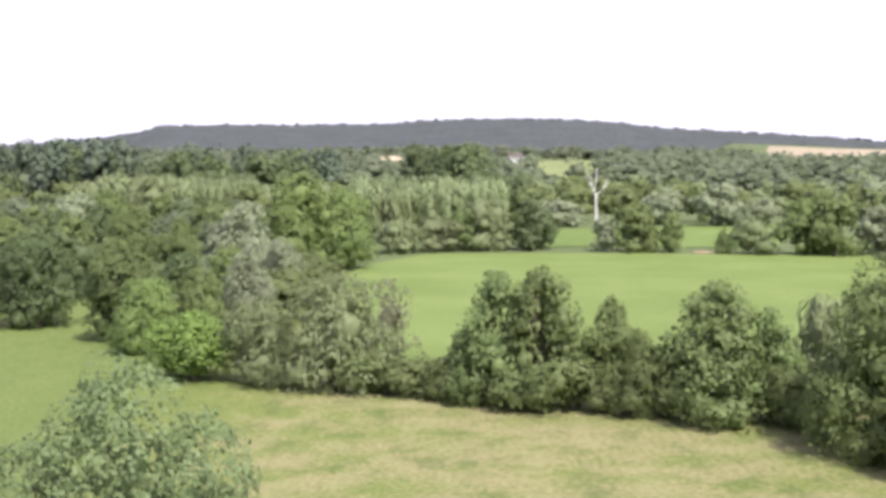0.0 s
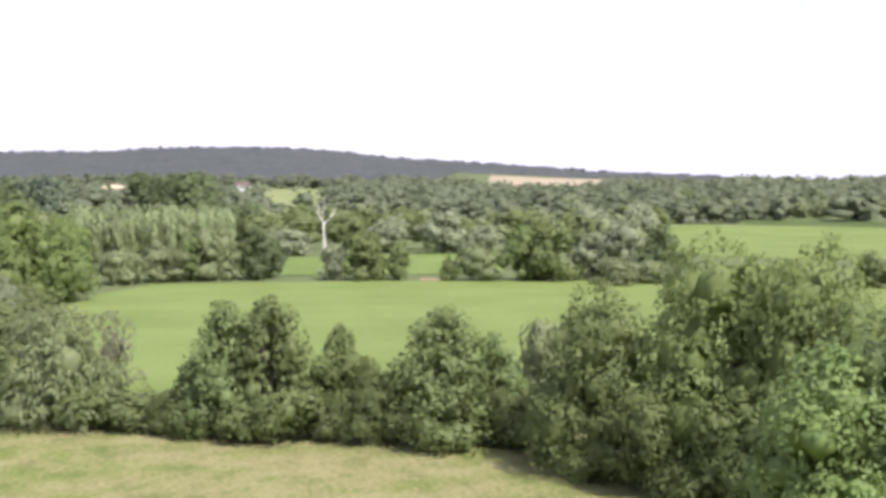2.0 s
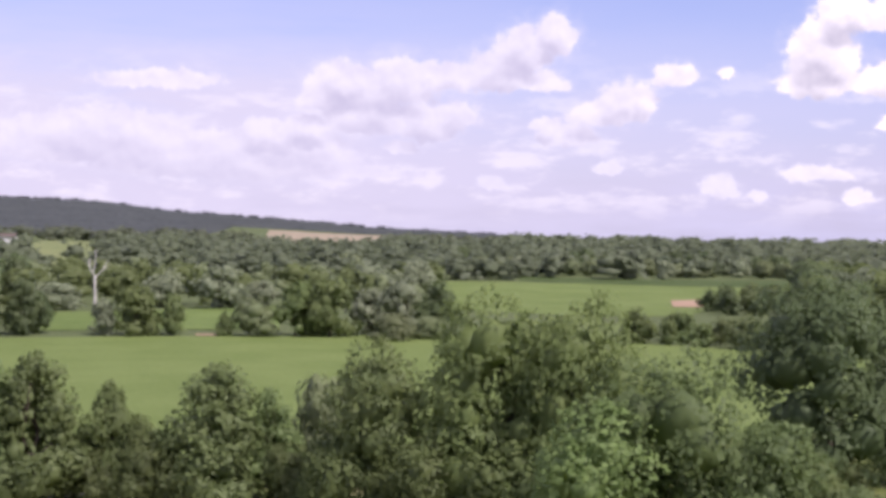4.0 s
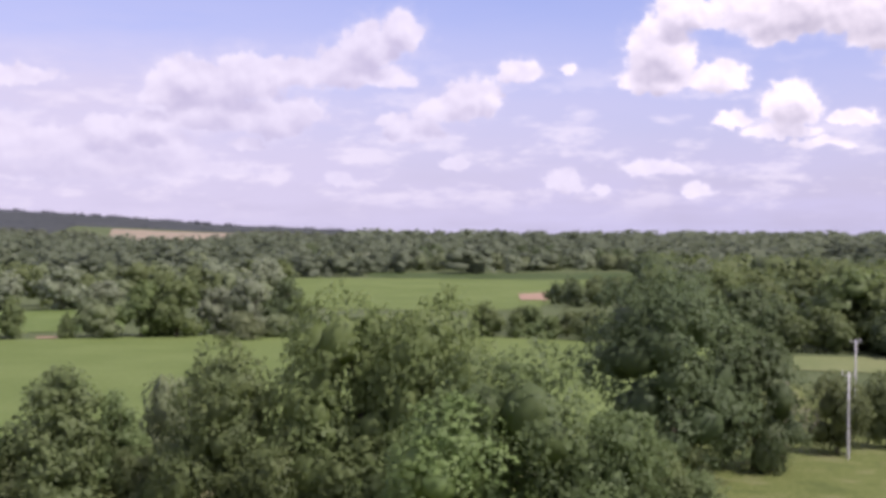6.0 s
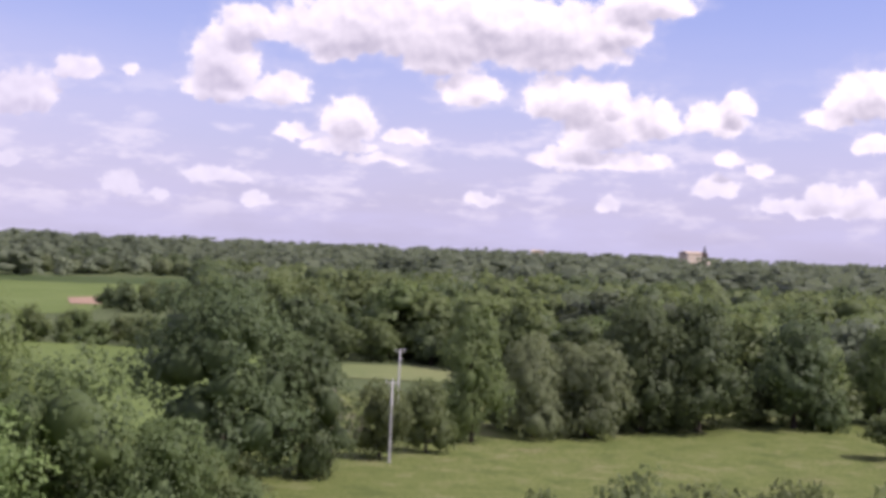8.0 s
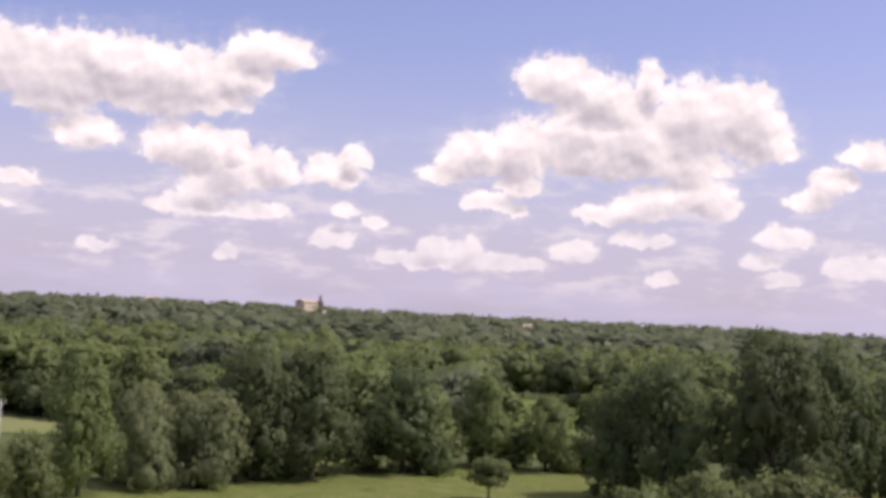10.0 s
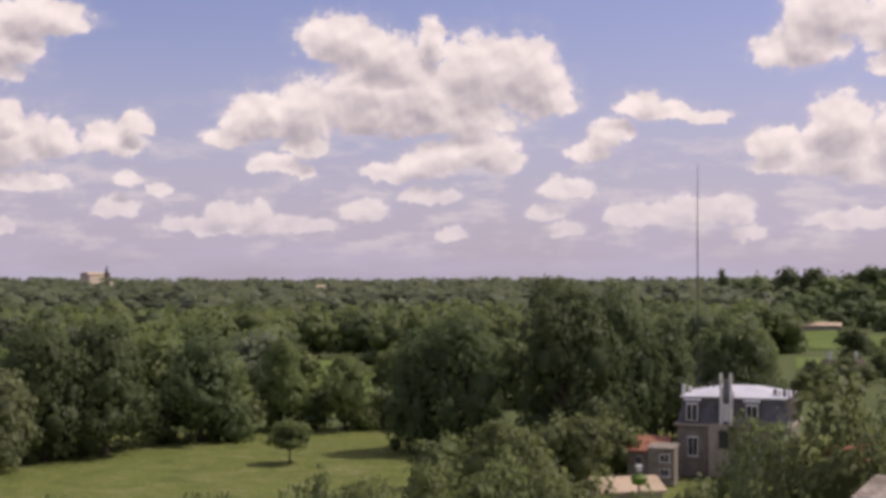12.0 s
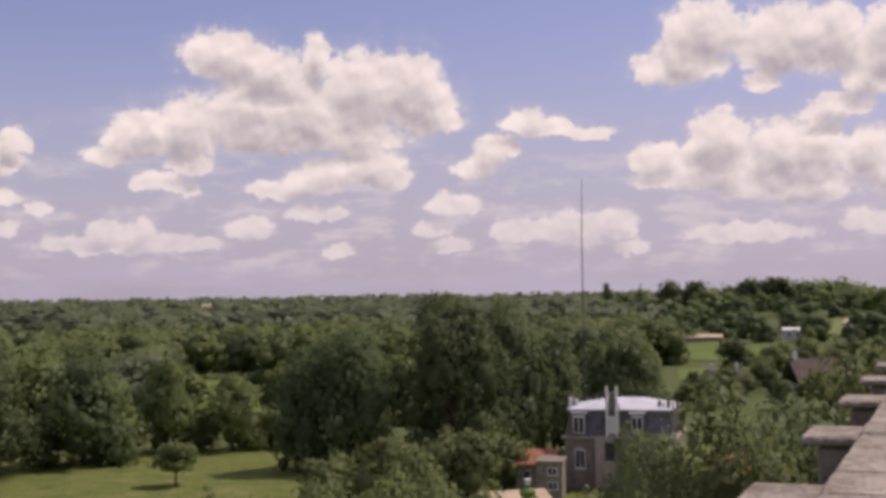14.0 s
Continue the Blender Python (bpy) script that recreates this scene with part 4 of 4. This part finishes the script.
def glass():
    m, t, b = material("window_glass", 0.08)
    b.inputs["Base Color"].default_value = (0.03, 0.035, 0.045, 1)
    b.inputs["Specular IOR Level"].default_value = 0.6
    return m


GLASS = glass()


def window(parent, x, y, z, wide, high, name="window"):
    """A casement in a wall that faces the terrace: frame, pane, sill."""
    frame_ob = box(name, (wide, 0.12, high), (x, y, z), WHITE, parent, "white painted window", 0.015)
    for side in (-1, 1):
        box("pane", (wide * 0.38, 0.05, high * 0.84), (x + side * wide * 0.22, y - 0.05, z), GLASS, frame_ob, bevel=0.0)
    box("sill", (wide + 0.2, 0.22, 0.08), (x, y - 0.06, z - high / 2 - 0.05), CONCRETE, frame_ob)


# ---------------------------------------------------------------- the mansard house
house = stand("house", "tall stone house with slate mansard and pale zinc roof", "house", 86.0, 124, 0.0, turn=-8)
box("wall", (10.4, 9.0, 4.7), (0, 4.5, 2.25), STONEWALL, house)
box("cornice", (10.9, 9.5, 0.25), (0, 4.5, 4.72), RENDERED, house)
box("mansard", (10.3, 8.9, 2.4), (0, 4.5, 6.03), SLATE, house, "dark slate mansard slope", 0.02, 0.90)
box("roof_edge", (9.9, 8.6, 0.16), (0, 4.5, 7.31), WHITE, house)
box("roof", (9.8, 8.5, 0.75), (0, 4.5, 7.76), ZINC, house, "pale zinc hipped roof", 0.01, 0.35, 0.25)
for x in (-3.75, 1.75):
    dormer = box("dormer", (1.35, 1.0, 2.0), (x, 0.35, 5.95), SLATE, house)
    box("dormer_frame", (1.1, 0.1, 1.7), (x, -0.19, 5.95), WHITE, dormer)
    for side in (-1, 1):
        box("pane", (0.38, 0.05, 1.4), (x + side * 0.25, -0.26, 5.9), GLASS, dormer, bevel=0.0)
    box("dormer_hood", (1.5, 1.2, 0.18), (x, 0.3, 7.02), ZINC, dormer)
bay = box("bay", (2.0, 0.9, 4.9), (-1.15, -0.3, 2.45), RENDERED, house, "pale rendered middle bay")
box("bay_window", (0.9, 0.1, 1.7), (-0.75, -0.80, 3.5), GLASS, bay, bevel=0.01)
tower = box("bay_dormer", (1.35, 1.2, 2.3), (-0.6, 0.2, 6.1), SLATE, house)
box("dormer_frame", (0.8, 0.1, 1.7), (-0.6, -0.43, 5.95), WHITE, tower)
box("bay_roof", (1.3, 1.4, 1.9), (-0.55, 0.2, 8.1), SLATE, house, "steep slate bay roof", 0.01, 0.25)
for x in (-1.0, -0.1):
    box("flue", (0.24, 0.24, 4.8), (x, -0.62, 7.2), WHITE, house, "white flue pipe", 0.03)
for x, z in ((-4.9, 7.9), (-4.3, 7.75)):
    box("chimney_pot", (0.32, 0.32, 0.8), (x, 2.0, z), WHITE, house)
for x in (-2.9, -2.4, -1.9):
    box("ridge_pot", (0.22, 0.22, 0.5), (x, 4.2, 8.2), IRON, house)
for i in range(5):
    box("chimney_pot", (0.28, 0.28, 1.1 - 0.12 * (i % 2)), (3.7 + 0.42 * i, 1.2, 7.6), WHITE if i % 2 else BROWNTILE, house)
box("chimney", (2.3, 0.8, 2.2), (4.5, 1.2, 6.3), RENDERED, house)
for x in (-3.7, 1.9, 4.0):
    window(house, x, -0.04, 2.7, 1.0, 1.9)
annex = stand("annex", "low outbuilding with an orange tiled roof", "house", 82.4, 122, 0.0, turn=-6)
box("wall", (3.8, 5.0, 2.6), (0, 2.5, 1.2), RENDERED, annex)
gable("roof", (4.2, 5.6, 1.1), (-0.2, 2.5, 2.55), TILE, annex, "orange clay tile roof")
for x in (-0.9, 0.8):
    window(annex, x, -0.04, 1.5, 0.7, 0.9)
wing = stand("garage", "pale grey garage beside the tall house", "garage", 82.95, 118, 0.0, turn=-6)
box("wall", (2.3, 4.0, 3.2), (0, 2.0, 1.5), STONEWALL, wing)
box("roof", (2.5, 4.2, 0.2), (0, 2.0, 3.2), STONEWALL, wing, "grey flat roof")
for z in (1.1, 2.4):
    window(wing, 0.3, -0.04, z, 0.9, 0.7)
shed = stand("shed", "shed with a pale sandy roof", "shed", 81.7, 106, 0.0, turn=20)
box("wall", (5.2, 4.2, 1.3), (0, 2.1, 0.6), RENDERED, shed)
gable("roof", (5.8, 4.8, 0.9), (0, 2.1, 1.3), BEIGE, shed, "pale sandy sheet roof")

lamp = stand("street_lamp", "dark iron lamp post with a flower basket", "street lamp", 82.0, 92, 0.0)
part("post", *tube([(0, 0, 0), (0, 0, 2.5), (0, 0, 4.9)], [0.10, 0.07, 0.05], 8), IRON, lamp)
box("lantern", (0.36, 0.36, 0.5), (0, 0, 5.1), WHITE, lamp, bevel=0.06, taper=1.2)
part("flower_basket", *tube([(0, 0, 3.9), (0, 0, 4.05), (0, 0, 4.45), (0, 0, 4.7)], [0.15, 0.5, 0.62, 0.3], 12), LEAF["lime"], lamp, "basket of pale flowers", flat=True)

mast = stand("radio_mast", "thin tall radio mast behind the house", "mast", 84.55, 140, 0.0)
part("pole", *tube([(0, 0, 0), (0, 0, 15), (0, 0, 24), (0.1, 0, 30.6)], [0.09, 0.075, 0.055, 0.03], 6), IRON, mast)

for az, r, high, label in ((45.62, 110.5, 7.0, "pale concrete power pole at the pasture edge"), (45.9, 142, 7.2, "pale concrete power pole behind the hedge")):
    pole = stand("power_pole", label, "power pole", az, r)
    part("shaft", *tube([(0, 0, -0.3), (0, 0, high * 0.5), (0.03, 0, high)], [0.12, 0.10, 0.075], 10), CONCRETE, pole)
    arm = box("crossarm", (1.1, 0.06, 0.07), (0, 0, high - 0.25), DEADWOOD, pole)
    for x in (-0.48, 0.0, 0.48):
        part("insulator", *tube([(x, 0, high - 0.2), (x, 0, high - 0.05), (x, 0, high + 0.12)], [0.02, 0.035, 0.02], 7), WHITE, arm)

# ---------------------------------------------------------------- dead tree in the valley
dead = stand("dead_tree", "bare bleached dead tree with forked limbs", "tree", 6.66, 326)
part("trunk", *tube([(0, 0, -0.2), (0.1, 0, 3), (-0.1, 0, 6.0), (0, 0, 8.0)], [0.5, 0.36, 0.29, 0.24]), DEADWOOD, dead)
for line, thick in (([(0, 0, 7.4), (-1.2, 0.3, 9.6), (-1.3, 0.2, 12.2)], 0.34), ([(-0.6, 0.2, 8.6), (0.1, 0, 11.0), (0.1, 0.2, 14.2)], 0.30),
                    ([(0, 0, 7.2), (1.6, -0.4, 9.2), (3.0, -0.3, 10.2)], 0.32), ([(1.6, -0.4, 9.2), (2.9, 0.1, 11.4)], 0.2), ([(-1.2, 0.3, 9.6), (-2.0, 0, 11.2)], 0.16)):
    part("limb", *tube(line, [0.55 * thick * (1 - 0.28 * i) for i in range(len(line))], 6), DEADWOOD, dead)

# ---------------------------------------------------------------- church on the skyline
church = stand("church", "distant cream stone church with a dark tower", "church", 58.55, 900, 8.5, turn=48)
box("nave", (17, 8, 15.5), (-2.5, 0, 7.75), CREAM, church)
gable("roof", (17.6, 9, 1.6), (-2.5, 0, 15.4), BEIGE, church)
box("tower", (3.0, 3.0, 16.5), (5.6, -4, 8.3), BROWNTILE, church, "dark square tower")
box("spire", (1.8, 1.8, 4.6), (5.6, -4, 18.7), SLATE, church, bevel=0.05, taper=0.35)
box("side_tower", (2.0, 3.0, 15.5), (-9.6, -2, 7.8), BROWNTILE, church)
box("porch", (6, 6, 11.0), (9.6, 0, 5.5), CREAM, church)


# ---------------------------------------------------------------- village and far buildings
def cottage(label, az, r, wide, deep, wall_h, roof_h, wall, roof, turn, chimneys, base=None, windows=0):
    ob = stand("cottage", label, "house", az, r, base, turn)
    box("wall", (wide, deep, wall_h + 1), (0, deep / 2, (wall_h - 1) / 2), wall, ob)
    gable("roof", (wide + 0.6, deep + 0.8, roof_h), (0, deep / 2, wall_h - 0.05), roof, ob)
    for x in chimneys:
        box("chimney", (0.6, 0.6, 1.9), (x, deep / 2, wall_h + roof_h + 0.3), WHITE, ob)
    for i in range(windows):
        window(ob, (i - (windows - 1) / 2) * wide / (windows + 0.5), -0.04, wall_h * 0.55, 1.0, 1.2)
    return ob


cottage("low cottage with brown tiled roof and white chimneys", 90.6, 250, 7.0, 6, 1.6, 2.2, RENDERED, BROWNTILE, 6, (-2.2, 2.4), windows=3)
cottage("house with a steep dark tiled roof", 94.7, 240, 9.0, 9.0, 1.6, 4.6, RENDERED, BROWNTILE, 24, (-3.6,))
cottage("small house with a bright red tiled roof", 91.4, 112, 3.6, 3.6, 3.4, 1.3, RENDERED, TILE, 25, (), windows=1)
cottage("long low white building among trees", 93.8, 440, 12, 7, 3.2, 0.7, WHITE, WHITE, 0, (), windows=4)
cottage("small white house in the village", 92.8, 350, 5, 5, 2.6, 1.4, WHITE, BROWNTILE, 20, (), windows=2)
cottage("small white house in the village", 95.8, 470, 6, 6, 3.0, 1.6, WHITE, BEIGE, -20, (), windows=2)
cottage("long barn with a sandy roof", 89.6, 445, 14, 7, 1.6, 1.0, RENDERED, BEIGE, 4, ())
cottage("far farmhouse with a pale roof", 68.2, 780, 7, 6, 9.5, 1.6, CREAM, BEIGE, 0, ())
cottage("far farmhouse with a pale roof", 1.6, 780, 9, 7, 7.0, 2.0, CREAM, BROWNTILE, 10, ())
cottage("far farmhouse with a pale roof", 3.1, 830, 9, 7, 8.0, 2.0, WHITE, BROWNTILE, -10, ())
cottage("far pale farm building at the wood edge", -2.4, 760, 16, 8, 8.0, 1.6, CREAM, BEIGE, 5, ())
cottage("far pale farm building at the wood edge", 51.8, 1300, 13, 9, 12.0, 2.0, CREAM, BEIGE, 5, ())
for i, (az, r, top, wide) in enumerate([(88.3, 600, 25.6, 15), (89.2, 605, 25.0, 15), (90.9, 600, 22.5, 16), (91.5, 606, 25.8, 15), (92.4, 600, 24.6, 14), (93.0, 600, 26.2, 15),
                                        (94.2, 600, 22.5, 19), (95.6, 600, 18.0, 15), (97.0, 610, 18.5, 16), (90.0, 590, 19.0, 15), (86.3, 600, 20.0, 14)]):
    tree("dark", "tall dark tree on the knoll", az, r, top, wide * 1.15, "mid", seed=2 + i % 4)
tree("dark", "small pointed tree on the skyline", 87.0, 605, 21.6, 6.5, "mid", seed=5)
tree("dark", "clipped round dark tree in the village", 91.0, 300, 8.4, 9.0, "mid", seed=6)
tree("dark", "dark pointed tree on the skyline", 85.65, 605, 24.8, 6, "mid", seed=3)


# ---------------------------------------------------------------- the terrace and its wall
WALL_AZ, TOP = 99.8, 17.2
terrace = new("terrace")
terrace.rotation_euler = (0, 0, radians(90 - WALL_AZ))  # local x runs along the wall, local y out over the valley
tagged(terrace, "castle terrace with a lichened stone parapet wall", "terrace", kind="structure")
box("wall", (70, 0.36, 7.6), (20, 0.28, TOP - 0.14 - 3.8), STONEWALL, terrace, "rough stone retaining wall")
box("paving", (70, 7.0, 0.4), (20, -3.42, TOP - 1.0), LICHEN, terrace, "worn stone paving")
rng = random.Random(40)
x = -14.0
while x < 54:
    long = rng.choice((0.7, 0.85, 1.0))
    box("coping_stone", (long - 0.012, 0.56, 0.14 + rng.uniform(-0.012, 0.012)), (x + long / 2, 0.30 + rng.uniform(-0.01, 0.01), TOP - 0.07), LICHEN, terrace, bevel=0.02)
    x += long
for k in range(-7, 19):
    x = 5.62 + 2.6 * k
    pier = box("pier", (0.56, 0.34, 6.6), (x, 0.635, TOP - 0.075 - 3.3), STONEWALL, terrace)
    box("pier_slab", (0.66, 0.40, 0.055), (x, 0.695, TOP - 0.045), LICHEN, pier, "flat stone cap", 0.015)

# ---------------------------------------------------------------- pasture fence by the stream bank
fence = stand("fence", "low weathered wooden rail fence by the stream trees", "fence", -18.9, 137)
for i in range(7):
    box("post", (0.14, 0.14, 1.3), (-5.4 + 1.8 * i, 0, 0.6), BARK, fence)
for z in (0.55, 1.05):
    box("rail", (11.0, 0.07, 0.14), (0, -0.11, z), BARK, fence)
